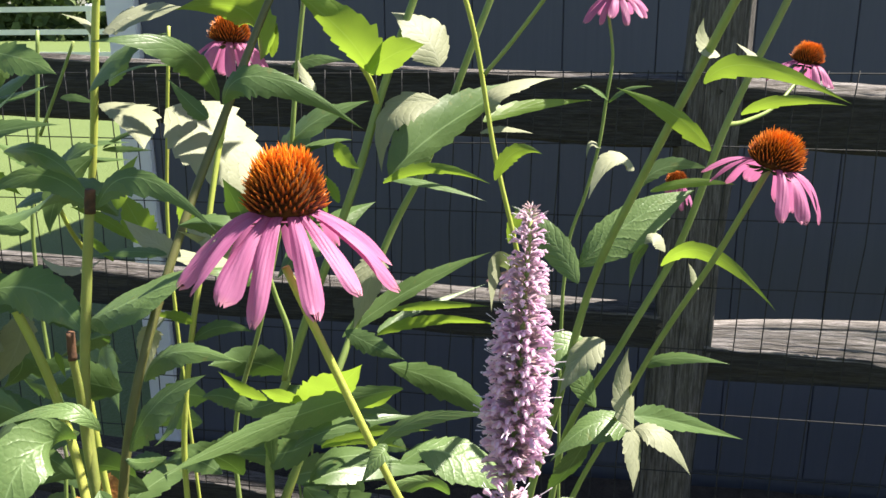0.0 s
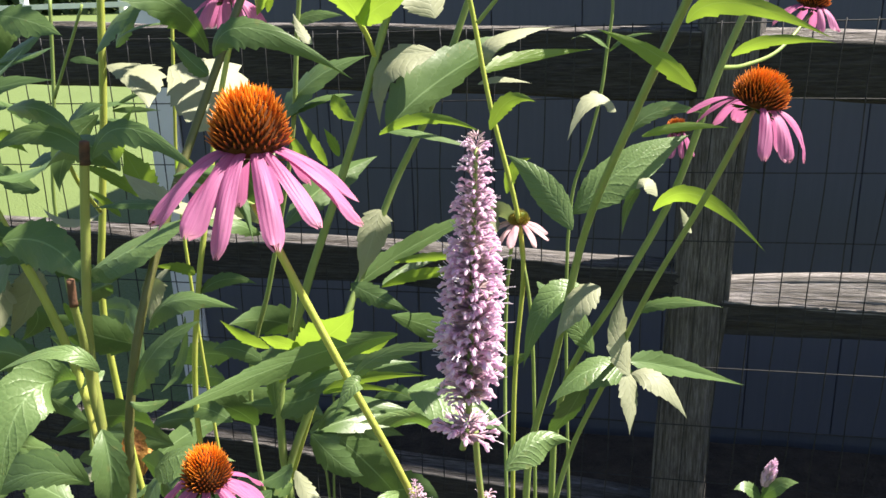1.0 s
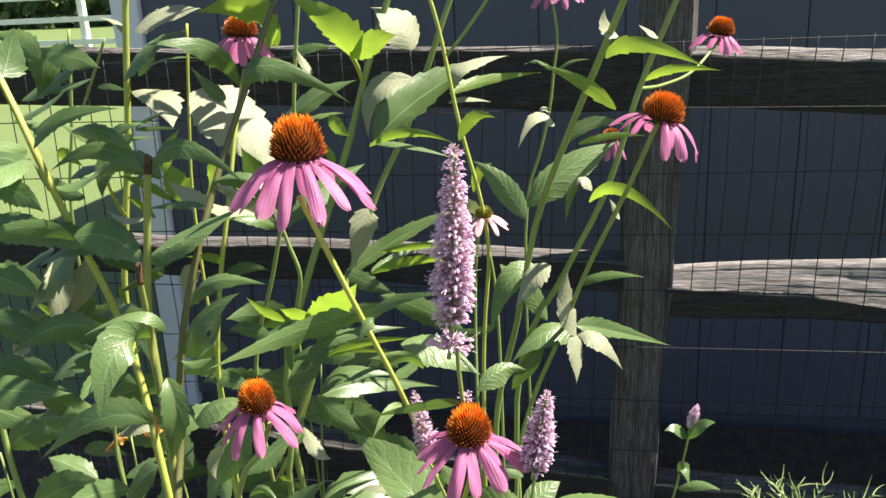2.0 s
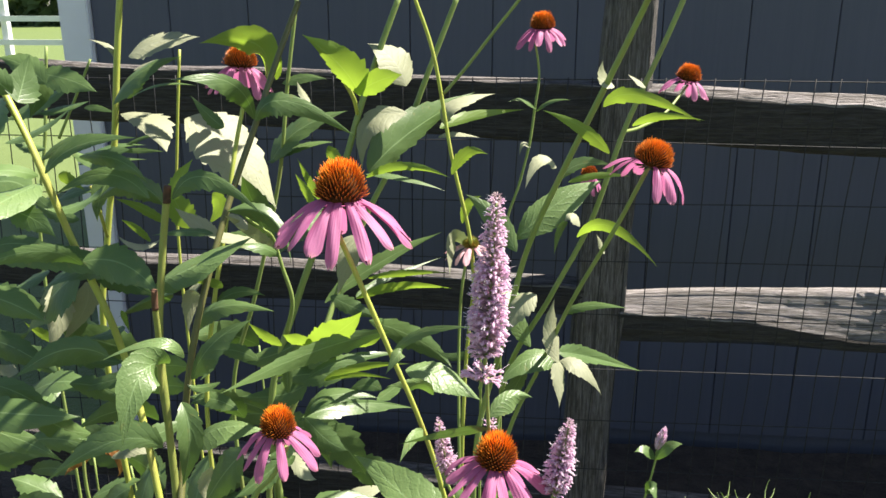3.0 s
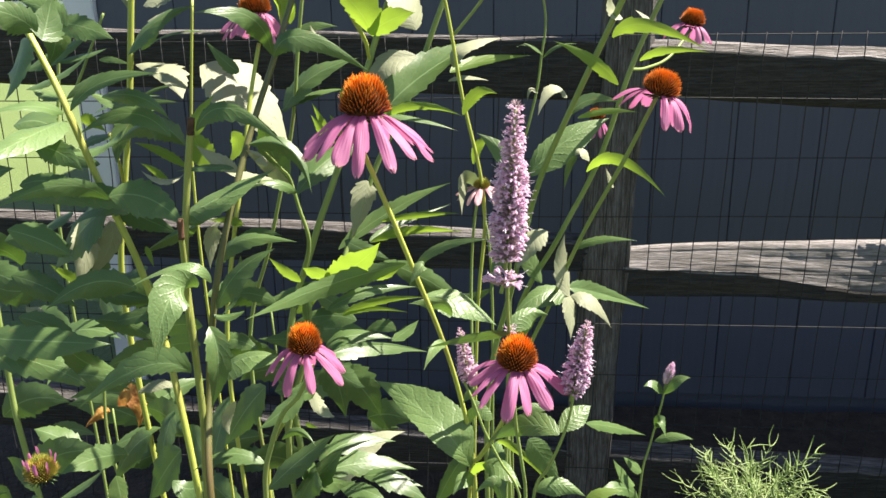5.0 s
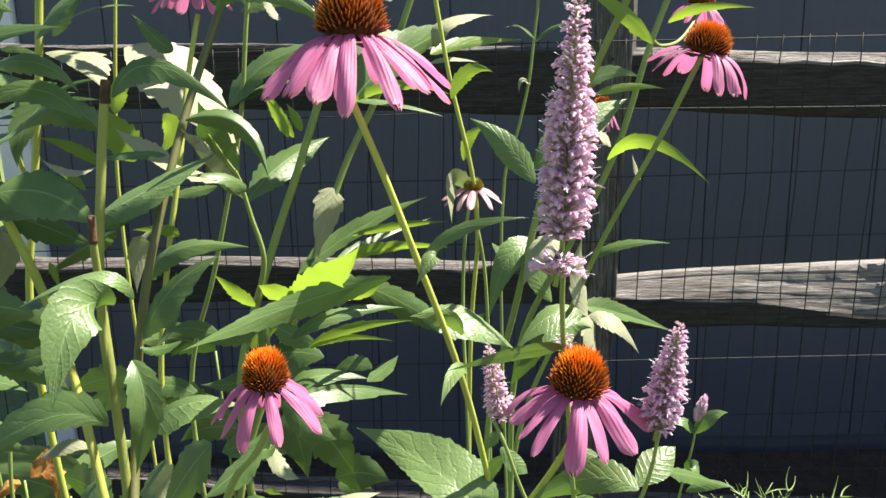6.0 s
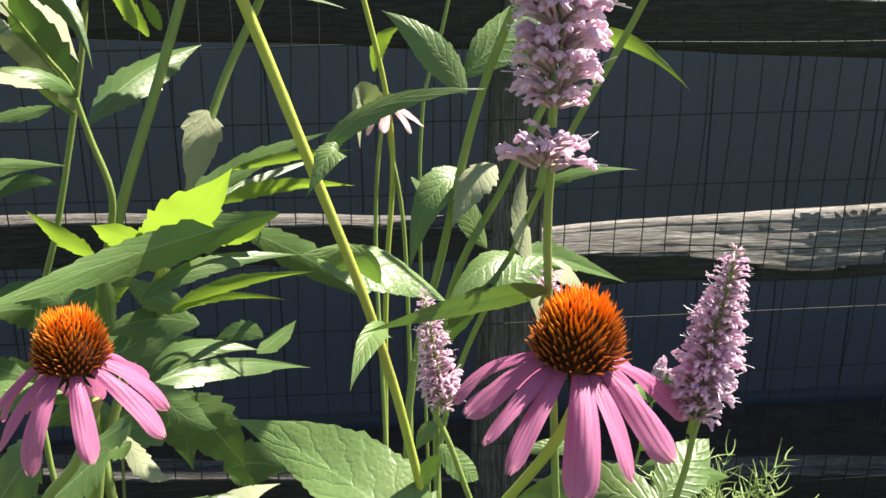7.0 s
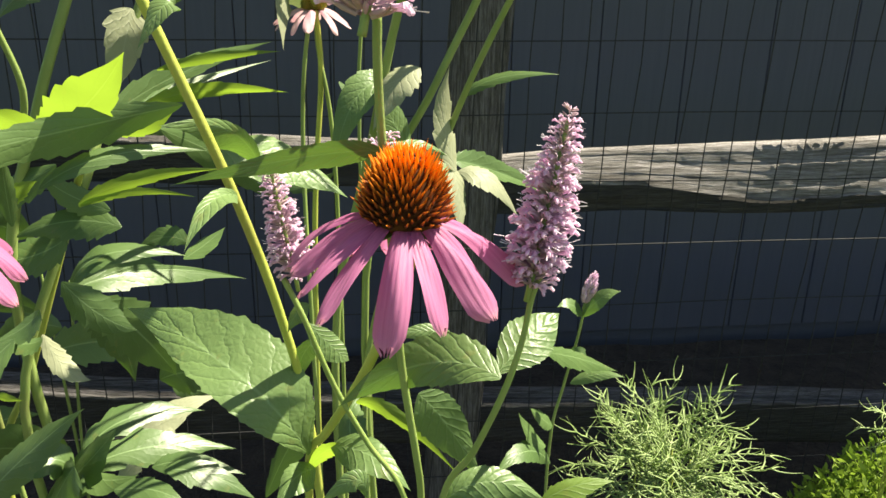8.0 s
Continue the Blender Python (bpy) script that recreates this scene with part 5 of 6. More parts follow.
stem(left, [(-0.080, 0.900, 0.020), (-0.093, 0.895, 0.394), (-0.106, 0.890, 0.788), (-0.102, 0.890, 0.856), (-0.102, 0.890, 0.927), (-0.104, 0.895, 0.993), (-0.097, 0.900, 1.060), (-0.089, 0.900, 1.106)], 0.0033, 0.0026, "o")
part("cut_end", tube([(-0.090, 0.900, 1.099), (-0.088, 0.900, 1.112)], 0.0029, 0.0027, rough=0.12), CUTEND, left, "dry brown cut stem end")
stem(left, [(-0.102, 0.890, 0.866), (-0.103, 0.892, 0.911), (-0.104, 0.890, 0.957), (-0.100, 0.885, 1.001), (-0.098, 0.880, 1.025)], 0.0026, 0.0022, "o")
part("cut_end", tube([(-0.098, 0.880, 1.022), (-0.097, 0.880, 1.038)], 0.0024, 0.0022, rough=0.12), CUTEND, left, "dry brown cut stem end")
stem(left, [(-0.070, 0.900, 0.020), (-0.080, 0.880, 0.406), (-0.090, 0.860, 0.811), (-0.098, 0.900, 0.882), (-0.091, 0.900, 0.933), (-0.083, 0.910, 0.987), (-0.073, 0.930, 1.039), (-0.061, 0.960, 1.095), (-0.047, 0.985, 1.144), (-0.034, 1.020, 1.199), (-0.023, 1.050, 1.241)], 0.0031, 0.0024, "b")
stem(left, [(-0.120, 1.100, 0.020), (-0.129, 1.075, 0.425), (-0.137, 1.050, 0.849), (-0.120, 1.050, 0.965), (-0.107, 1.060, 1.036), (-0.100, 1.080, 1.102), (-0.093, 1.100, 1.153)], 0.0024, 0.0020, "y")
flower_head(left, (-0.098,1.115,1.202), (0.05,0.05,1), 0.0150, 0.022, 13, 0.036, 0.0095, -20, -66, 31, orange=.4)

left2 = thing("tall_leafy_plant", (-0.2, 1.0, 0.03), "dense dark green leafy stems with toothed leaves", "leafy plant", "leafy plants in the bed")
leaf(left2, (-0.217, 0.930, 1.174), (-0.229, 0.920, 1.188), (-0.250, 0.900, 1.195), 0.0102, 0.0128, tilt=(6, -6))
leaf(left2, (-0.243, 0.950, 1.167), (-0.237, 0.930, 1.148), (-0.247, 0.920, 1.122), 0.0159, 0.0191, tilt=(-34, 34), teeth=10)
leaf(left2, (-0.213, 0.930, 1.168), (-0.213, 0.940, 1.181), (-0.210, 0.950, 1.203), 0.0130, 0.0117)
leaf(left2, (-0.366, 1.150, 1.124), (-0.326, 1.150, 1.142), (-0.286, 1.150, 1.163), 0.0089, 0.0089, tilt="S")
leaf(left2, (-0.299, 1.100, 1.102), (-0.318, 1.100, 1.105), (-0.334, 1.100, 1.115), 0.0059, 0.0076)
leaf(left2, (-0.205, 0.930, 1.111), (-0.216, 0.900, 1.121), (-0.238, 0.880, 1.117), 0.0082, 0.0057)
leaf(left2, (-0.205, 0.930, 1.105), (-0.207, 0.880, 1.101), (-0.218, 0.830, 1.090), 0.0158, 0.0141, tilt=(5, -5), mat="t")
leaf(left2, (-0.199, 0.930, 1.113), (-0.170, 0.930, 1.135), (-0.121, 0.930, 1.142), 0.0090, 0.0045, tilt=(15, -15), teeth=9)
leaf(left2, (-0.322, 1.200, 1.071), (-0.283, 1.200, 1.087), (-0.242, 1.200, 1.090), 0.0066, 0.0056)
leaf(left2, (-0.324, 1.200, 1.067), (-0.285, 1.200, 1.073), (-0.243, 1.200, 1.074), 0.0047, 0.0047)
leaf(left2, (-0.230, 1.000, 1.097), (-0.221, 1.000, 1.093), (-0.207, 1.000, 1.084), 0.0055, 0.0045, tilt="B", mat="n")
leaf(left2, (-0.292, 1.100, 1.051), (-0.270, 1.100, 1.060), (-0.244, 1.100, 1.063), 0.0085, 0.0077)
leaf(left2, (-0.137, 1.000, 1.072), (-0.166, 1.000, 1.091), (-0.213, 1.020, 1.067), 0.0115, 0.0128, tilt=(40, 0))
leaf(left2, (-0.308, 1.200, 1.130), (-0.291, 1.200, 1.130), (-0.271, 1.200, 1.124), 0.0031, 0.0031, tilt=(9, -9))
leaf(left2, (-0.257, 1.180, 1.127), (-0.217, 1.150, 1.118), (-0.183, 1.120, 1.096), 0.0298, 0.0061, mat="p", teeth=9)
leaf(left2, (-0.227, 1.150, 1.189), (-0.193, 1.150, 1.203), (-0.151, 1.150, 1.208), 0.0247, 0.0219, mat="p", teeth=8)
leaf(left2, (-0.227, 1.150, 1.149), (-0.191, 1.140, 1.162), (-0.151, 1.130, 1.162), 0.0025, 0.0025, teeth=0)
leaf(left2, (-0.295, 1.100, 1.175), (-0.266, 1.100, 1.170), (-0.238, 1.100, 1.158), 0.0107, 0.0134, tilt=(8, -8))
leaf(left2, (-0.302, 1.100, 1.137), (-0.271, 1.100, 1.143), (-0.246, 1.100, 1.150), 0.0053, 0.0073)
leaf(left2, (-0.250, 1.100, 1.082), (-0.231, 1.100, 1.096), (-0.211, 1.100, 1.103), 0.0107, 0.0049, tilt="S")
leaf(left2, (-0.271, 1.200, 1.085), (-0.245, 1.200, 1.098), (-0.217, 1.200, 1.102), 0.0021, 0.0021, tilt=(14, -14), teeth=0)
leaf(left2, (-0.272, 1.200, 1.083), (-0.247, 1.200, 1.084), (-0.221, 1.200, 1.083), 0.0026, 0.0026, tilt=(10, -10))
leaf(left2, (-0.258, 1.200, 1.141), (-0.243, 1.200, 1.161), (-0.225, 1.200, 1.178), 0.0098, 0.0087, tilt="S")
leaf(left2, (-0.247, 1.200, 1.171), (-0.235, 1.200, 1.177), (-0.220, 1.200, 1.183), 0.0037, 0.0037, mat="p")
leaf(left2, (-0.178, 1.000, 1.102), (-0.196, 1.000, 1.111), (-0.224, 1.000, 1.121), 0.0051, 0.0091)
leaf(left2, (-0.263, 1.190, 1.186), (-0.267, 1.190, 1.197), (-0.291, 1.190, 1.204), 0.0030, 0.0037, mat="p")
leaf(left2, (-0.172, 0.920, 1.042), (-0.198, 0.900, 1.059), (-0.246, 0.880, 1.045), 0.0053, 0.0088, tilt=(-7, 7), teeth=16)
leaf(left2, (-0.172, 0.920, 1.045), (-0.139, 0.920, 1.044), (-0.102, 0.900, 1.026), 0.0128, 0.0165, tilt=(12, -12), teeth=10)
leaf(left2, (-0.189, 0.950, 1.028), (-0.220, 0.950, 1.004), (-0.249, 0.950, 0.968), 0.0198, 0.0244, tilt=(34, -34))
leaf(left2, (-0.201, 0.970, 1.010), (-0.204, 0.970, 0.987), (-0.231, 0.970, 0.952), 0.0089, 0.0119, mat="p")
leaf(left2, (-0.251, 1.000, 1.008), (-0.271, 1.000, 0.999), (-0.294, 1.000, 0.988), 0.0109, 0.0078, teeth=5)
leaf(left2, (-0.149, 0.900, 0.973), (-0.186, 0.900, 0.978), (-0.218, 0.880, 0.961), 0.0091, 0.0136, tilt=(-2, 2), teeth=9)
leaf(left2, (-0.252, 1.000, 0.940), (-0.268, 1.000, 0.947), (-0.283, 1.000, 0.959), 0.0054, 0.0032, tilt="B", mat="n")
leaf(left2, (-0.152, 0.950, 0.936), (-0.184, 0.950, 0.926), (-0.227, 0.950, 0.915), 0.0061, 0.0061, tilt=(13, -13))
leaf(left2, (-0.297, 1.000, 0.907), (-0.308, 1.000, 0.909), (-0.314, 1.000, 0.915), 0.0073, 0.0057, mat="p")
leaf(left2, (-0.267, 0.860, 0.945), (-0.204, 0.850, 0.948), (-0.155, 0.860, 0.942), 0.0113, 0.0137, tilt=(10, -20))
leaf(left2, (-0.265, 0.860, 0.930), (-0.218, 0.860, 0.924), (-0.180, 0.870, 0.896), 0.0086, 0.0114, tilt="S")
leaf(left2, (-0.263, 0.900, 0.942), (-0.246, 0.900, 0.938), (-0.227, 0.900, 0.932), 0.0035, 0.0035)
leaf(left2, (-0.221, 0.980, 0.858), (-0.237, 0.950, 0.884), (-0.246, 0.930, 0.923), 0.0082, 0.0118, tilt=(30, -30))
leaf(left2, (-0.193, 0.950, 0.876), (-0.204, 0.950, 0.869), (-0.215, 0.950, 0.870), 0.0046, 0.0046)
leaf(left2, (-0.323, 0.950, 0.982), (-0.295, 0.950, 0.963), (-0.256, 0.950, 0.954), 0.0120, 0.0100, tilt=(8, -8))
leaf(left2, (-0.323, 0.950, 1.038), (-0.299, 0.950, 1.054), (-0.267, 0.950, 1.062), 0.0109, 0.0129, tilt=(16, -16))
leaf(left2, (-0.253, 0.930, 1.051), (-0.222, 0.930, 1.055), (-0.173, 0.920, 1.043), 0.0064, 0.0101, tilt=(12, -12))
leaf(left2, (-0.262, 0.950, 1.098), (-0.241, 0.950, 1.102), (-0.218, 0.940, 1.095), 0.0170, 0.0150)
leaf(left2, (-0.264, 0.920, 1.016), (-0.235, 0.920, 1.007), (-0.211, 0.920, 0.993), 0.0119, 0.0110, tilt=(8, -8))
leaf(left2, (-0.212, 0.950, 1.120), (-0.184, 0.950, 1.135), (-0.149, 0.950, 1.141), 0.0064, 0.0045, tilt=(14, -14))
leaf(left2, (-0.289, 0.950, 0.964), (-0.259, 0.950, 0.954), (-0.231, 0.950, 0.934), 0.0098, 0.0128, tilt=(8, -8))
leaf(left2, (-0.261, 0.900, 0.920), (-0.224, 0.900, 0.927), (-0.189, 0.900, 0.923), 0.0079, 0.0108, tilt="S")
leaf(left2, (-0.255, 0.900, 0.946), (-0.227, 0.900, 0.937), (-0.200, 0.900, 0.918), 0.0092, 0.0083, tilt=(8, -8))
leaf(left2, (-0.249, 1.020, 0.963), (-0.245, 1.020, 0.946), (-0.265, 1.020, 0.927), 0.0091, 0.0091, tilt=(34, -34))
leaf(left2, (-0.186, 1.000, 0.956), (-0.201, 1.000, 0.950), (-0.226, 1.000, 0.944), 0.0071, 0.0071)
leaf(left2, (-0.161, 0.950, 0.993), (-0.159, 0.950, 0.985), (-0.156, 0.950, 0.974), 0.0024, 0.0024, tilt="B", mat="n")
leaf(left2, (-0.101, 0.920, 1.020), (-0.140, 0.950, 1.001), (-0.176, 0.970, 0.978), 0.0054, 0.0081, tilt="R")
leaf(left2, (-0.402, 1.200, 0.632), (-0.442, 1.200, 0.651), (-0.468, 1.200, 0.659), 0.0165, 0.0154)
leaf(left2, (-0.362, 1.200, 0.637), (-0.325, 1.200, 0.656), (-0.292, 1.200, 0.668), 0.0120, 0.0109)
leaf(left2, (-0.383, 1.100, 0.625), (-0.348, 1.100, 0.646), (-0.319, 1.100, 0.671), 0.0070, 0.0050)
leaf(left2, (-0.308, 1.100, 0.660), (-0.306, 1.100, 0.635), (-0.305, 1.100, 0.603), 0.0100, 0.0119)
leaf(left2, (-0.259, 1.170, 1.138), (-0.226, 1.170, 1.171), (-0.178, 1.170, 1.188), 0.0108, 0.0135, tilt=(30, -30))
leaf(left2, (-0.116, 1.000, 1.052), (-0.124, 1.000, 1.070), (-0.133, 1.000, 1.089), 0.0111, 0.0119, tilt="B", mat="n")
leaf(left2, (-0.158, 1.050, 1.041), (-0.182, 1.050, 1.057), (-0.208, 1.050, 1.065), 0.0035, 0.0052, tilt="B", mat="n")
leaf(left2, (-0.177, 1.050, 1.024), (-0.190, 1.050, 1.037), (-0.204, 1.050, 1.045), 0.0031, 0.0035, tilt="B", mat="n")
leaf(left2, (-0.217, 0.900, 1.091), (-0.196, 0.900, 1.085), (-0.179, 0.900, 1.070), 0.0085, 0.0102, tilt=(8, -8))
leaf(left2, (-0.136, 0.970, 1.085), (-0.170, 0.970, 1.105), (-0.219, 0.970, 1.086), 0.0065, 0.0093, tilt=(10, -10))
leaf(left2, (-0.192, 0.970, 1.119), (-0.149, 0.950, 1.121), (-0.126, 0.950, 1.102), 0.0050, 0.0072, tilt=(12, -12))
leaf(left2, (-0.230, 1.000, 1.175), (-0.247, 1.000, 1.190), (-0.269, 1.000, 1.197), 0.0114, 0.0095, tilt=(8, -8))
leaf(left2, (-0.245, 1.050, 1.044), (-0.273, 1.050, 1.055), (-0.292, 1.050, 1.077), 0.0065, 0.0075, tilt=(8, -8))
leaf(left2, (-0.219, 0.950, 0.965), (-0.195, 0.950, 0.950), (-0.159, 0.950, 0.946), 0.0078, 0.0097, tilt=(8, -8))
leaf(left2, (-0.216, 0.950, 0.923), (-0.185, 0.950, 0.919), (-0.157, 0.950, 0.899), 0.0079, 0.0098, tilt=(8, -8))
leaf(left2, (-0.268, 0.950, 0.863), (-0.228, 0.950, 0.868), (-0.192, 0.950, 0.853), 0.0081, 0.0102, tilt=(9, -9))
leaf(left2, (-0.264, 0.930, 1.043), (-0.189, 0.930, 1.046), (-0.124, 0.930, 1.024), 0.0081, 0.0126, tilt=(9, -9), teeth=14)
leaf(left2, (-0.162, 0.950, 1.024), (-0.190, 0.940, 1.029), (-0.219, 0.930, 1.014), 0.0068, 0.0095)
leaf(left2, (-0.224, 0.960, 1.011), (-0.217, 0.950, 0.987), (-0.225, 0.940, 0.959), 0.0126, 0.0105, mat="p")
leaf(left2, (-0.289, 0.950, 0.996), (-0.254, 0.950, 0.999), (-0.219, 0.950, 0.972), 0.0114, 0.0133, tilt=(8, -8), teeth=10)
leaf(left2, (-0.202, 0.980, 1.022), (-0.174, 0.980, 1.010), (-0.137, 0.970, 0.998), 0.0098, 0.0108, tilt=(9, -9), teeth=10)
leaf(left2, (-0.110, 1.000, 1.002), (-0.121, 1.000, 0.994), (-0.130, 1.000, 0.982), 0.0059, 0.0067, mat="p")
leaf(left2, (-0.307, 1.050, 1.116), (-0.268, 1.050, 1.131), (-0.233, 1.050, 1.154), 0.0069, 0.0076)
leaf(left2, (-0.217, 1.050, 1.077), (-0.236, 1.030, 1.062), (-0.260, 1.020, 1.062), 0.0076, 0.0106)
leaf(left2, (-0.303, 1.100, 1.179), (-0.298, 1.100, 1.161), (-0.311, 1.100, 1.132), 0.0161, 0.0129)
leaf(left2, (-0.203, 1.080, 1.098), (-0.222, 1.060, 1.072), (-0.227, 1.050, 1.042), 0.0079, 0.0110)
stem(left2, [(-0.110, 0.950, 0.020), (-0.122, 0.940, 0.403), (-0.135, 0.930, 0.806), (-0.158, 0.950, 0.923), (-0.172, 0.950, 0.985), (-0.190, 0.945, 1.045), (-0.204, 0.940, 1.101), (-0.218, 0.945, 1.136), (-0.244, 0.960, 1.178)], 0.0032, 0.0027, "y")
stem(left2, [(-0.300, 1.250, 0.020), (-0.307, 1.220, 0.437), (-0.313, 1.190, 0.875), (-0.294, 1.190, 0.987), (-0.274, 1.190, 1.089), (-0.258, 1.190, 1.193), (-0.248, 1.190, 1.252)], 0.0037, 0.0033, "y")
stem(left2, [(-0.500, 1.400, 0.020), (-0.487, 1.375, 0.474), (-0.474, 1.350, 0.948), (-0.449, 1.350, 1.071), (-0.430, 1.350, 1.188)], 0.0024, 0.0020, "g")
stem(left2, [(-0.371, 1.250, 1.088), (-0.347, 1.250, 1.131), (-0.321, 1.250, 1.179)], 0.0017, 0.0014, "g")
stem(left2, [(-0.220, 1.250, 0.020), (-0.218, 1.225, 0.500), (-0.215, 1.200, 1.000), (-0.206, 1.200, 1.095), (-0.194, 1.200, 1.193)], 0.0018, 0.0015, "y")
stem(left2, [(-0.250, 1.000, 0.020), (-0.297, 1.000, 0.389), (-0.345, 1.000, 0.777), (-0.345, 1.000, 0.871), (-0.343, 1.000, 0.959)], 0.0031, 0.0028, "g")
stem(left2, [(-0.289, 1.180, 0.990), (-0.261, 1.120, 1.031), (-0.257, 1.100, 1.065)], 0.0020, 0.0018, "y")

fill = thing("low_leafy_plant", (-0.15, 1.25, 0.03), "low dark green foliage at the foot of the stems", "leafy plant", "leafy plants in the bed")
leaf(fill, (-0.478, 1.250, 0.868), (-0.487, 1.225, 0.898), (-0.515, 1.200, 0.897), 0.0215, 0.0215, tilt=(-13, 13))
leaf(fill, (-0.250, 1.150, 0.865), (-0.283, 1.125, 0.887), (-0.318, 1.100, 0.914), 0.0191, 0.0191, tilt=(-8, 8))
leaf(fill, (-0.214, 1.100, 0.807), (-0.239, 1.075, 0.831), (-0.278, 1.050, 0.820), 0.0158, 0.0158, tilt=(-27, 27))
leaf(fill, (-0.136, 1.150, 0.787), (-0.151, 1.125, 0.820), (-0.179, 1.100, 0.836), 0.0138, 0.0138, tilt=(0, 0))
leaf(fill, (-0.159, 1.100, 0.769), (-0.165, 1.075, 0.741), (-0.171, 1.050, 0.699), 0.0215, 0.0215, tilt=(-34, 34))
leaf(fill, (-0.088, 1.150, 0.640), (-0.121, 1.125, 0.677), (-0.152, 1.100, 0.683), 0.0201, 0.0201, tilt=(-10, 10))
leaf(fill, (-0.095, 1.100, 0.643), (-0.060, 1.100, 0.676), (-0.033, 1.100, 0.708), 0.0183, 0.0183)
leaf(fill, (-0.075, 1.200, 0.574), (-0.042, 1.225, 0.628), (0.016, 1.250, 0.643), 0.0208, 0.0208, mat="p")
leaf(fill, (-0.433, 1.100, 0.734), (-0.394, 1.100, 0.759), (-0.347, 1.100, 0.755), 0.0198, 0.0198, tilt=(-3, 3))
leaf(fill, (-0.418, 1.100, 0.652), (-0.371, 1.100, 0.687), (-0.314, 1.100, 0.691), 0.0202, 0.0202, tilt=(0, 0))
leaf(fill, (-0.283, 1.150, 0.687), (-0.315, 1.150, 0.660), (-0.344, 1.150, 0.609), 0.0181, 0.0181, tilt=(34, -34))
leaf(fill, (-0.251, 1.150, 0.720), (-0.257, 1.125, 0.688), (-0.258, 1.100, 0.643), 0.0175, 0.0175, tilt=(-34, 34))
leaf(fill, (-0.397, 1.150, 0.799), (-0.342, 1.135, 0.831), (-0.287, 1.120, 0.827), 0.0155, 0.0155)
leaf(fill, (-0.424, 1.100, 0.902), (-0.386, 1.100, 0.891), (-0.345, 1.100, 0.906), 0.0162, 0.0162, tilt=(-6, 6))
leaf(fill, (-0.441, 1.100, 0.847), (-0.404, 1.100, 0.822), (-0.357, 1.100, 0.825), 0.0166, 0.0166, tilt=(-7, 7))
leaf(fill, (0.064, 1.150, 0.600), (0.090, 1.150, 0.656), (0.110, 1.150, 0.676), 0.0123, 0.0123, tilt=(34, -34))
leaf(fill, (0.149, 1.000, 0.710), (0.139, 1.025, 0.746), (0.147, 1.050, 0.756), 0.0114, 0.0114, tilt=(-34, 34))
stem(fill, [(-0.330, 1.300, 0.020), (-0.349, 1.250, 0.325), (-0.368, 1.200, 0.650), (-0.360, 1.200, 0.748)], 0.0024, 0.0020, "g")
leaf(fill, (-0.025, 1.200, 0.690), (0.003, 1.200, 0.696), (0.032, 1.200, 0.685), 0.0190, 0.0190, tilt=(-7, 7))

def unseen_growth(plant, foot, lean, height, pairs, seed, size=1.0):
    """The unseen top of a tall stem, added to shade the leaves below: it goes on upwards from foot with opposite
    leaves.
    """
    rng = random.Random(seed)
    foot = Vector(foot)
    top = foot + Vector((lean[0], lean[1], height))
    stem(plant, [foot, (foot + top) / 2 + Vector((0.006, 0, 0)), top], 0.0024, 0.0012, "g")
    for k in range(pairs):
        at = foot.lerp(top, (k + 0.6) / pairs)
        turn = k * 1.57 + rng.uniform(-0.4, 0.4)
        for th in (turn, turn + math.pi):
            l = size * rng.uniform(0.07, 0.11) * (1.1 - 0.5 * k / pairs)
            d = Vector((math.cos(th), math.sin(th), 0))
            w = l * rng.uniform(0.15, 0.2)
            leaf(plant, at, at + d * l * 0.5 + Vector((0, 0, 0.018)), at + d * l + Vector((0, 0, rng.uniform(-0.01, 0.02))), w, w, tilt=(rng.uniform(50, 75), rng.uniform(-75, -50)))


# unseen tops, leaned and sized so their shadows fall on the lower left
unseen_growth(mid, (0.049, 1.160, 1.262), (0.02, 0.0), 0.30, 4, 1, 0.65)
unseen_growth(mid, (-0.064, 1.200, 1.262), (0.01, 0.0), 0.34, 4, 3, 0.6)
unseen_growth(left, (-0.023, 1.050, 1.262), (0.17, -0.04), 0.20, 6, 4, 1.1)
unseen_growth(left2, (-0.246, 1.190, 1.265), (0.01, 0.0), 0.34, 5, 5)

young = thing("coneflower_bud", (-0.16, 0.78, 0.03), "young green coneflower bud with short pink petal tips", "coneflower", "coneflowers in the bed")
stem(young, [(-0.150, 0.800, 0.020), (-0.149, 0.765, 0.438), (-0.149, 0.730, 0.872), (-0.144, 0.720, 0.9)], 0.0022, 0.0018, "g")
flower_head(young, (-0.1376,0.72,0.9285), (0.0,-0.15,1), 0.0102, 0.0145, 8, 0.0165, 0.0024, 74, 86, 37, spine=GREENSPINE)


# ---------------------------------------------------------------- low plants and small things
def thread(verts, faces, p, d, ln, w, bend, n=6):
    """One thin, curved, tapering thread; gives back the points along it."""
    d = d.normalized()
    side = d.cross(Vector((0.13, 0.21, 0.97))).normalized()
    upv = side.cross(d)
    k, out = len(verts), []
    for h in range(n):
        g = h / (n - 1)
        c = p + d * ln * g + upv * ln * g * g * bend[0] + side * ln * g * g * bend[1]
        ww = w * (1 - 0.7 * g)
        out.append(c)
        verts += [c - side * ww, c + upv * ww, c + side * ww]
    for h in range(n - 1):
        for j in range(3):
            q = (j + 1) % 3
            faces.append((k + h * 3 + j, k + h * 3 + q, k + h * 3 + 3 + q, k + h * 3 + 3 + j))
    return out


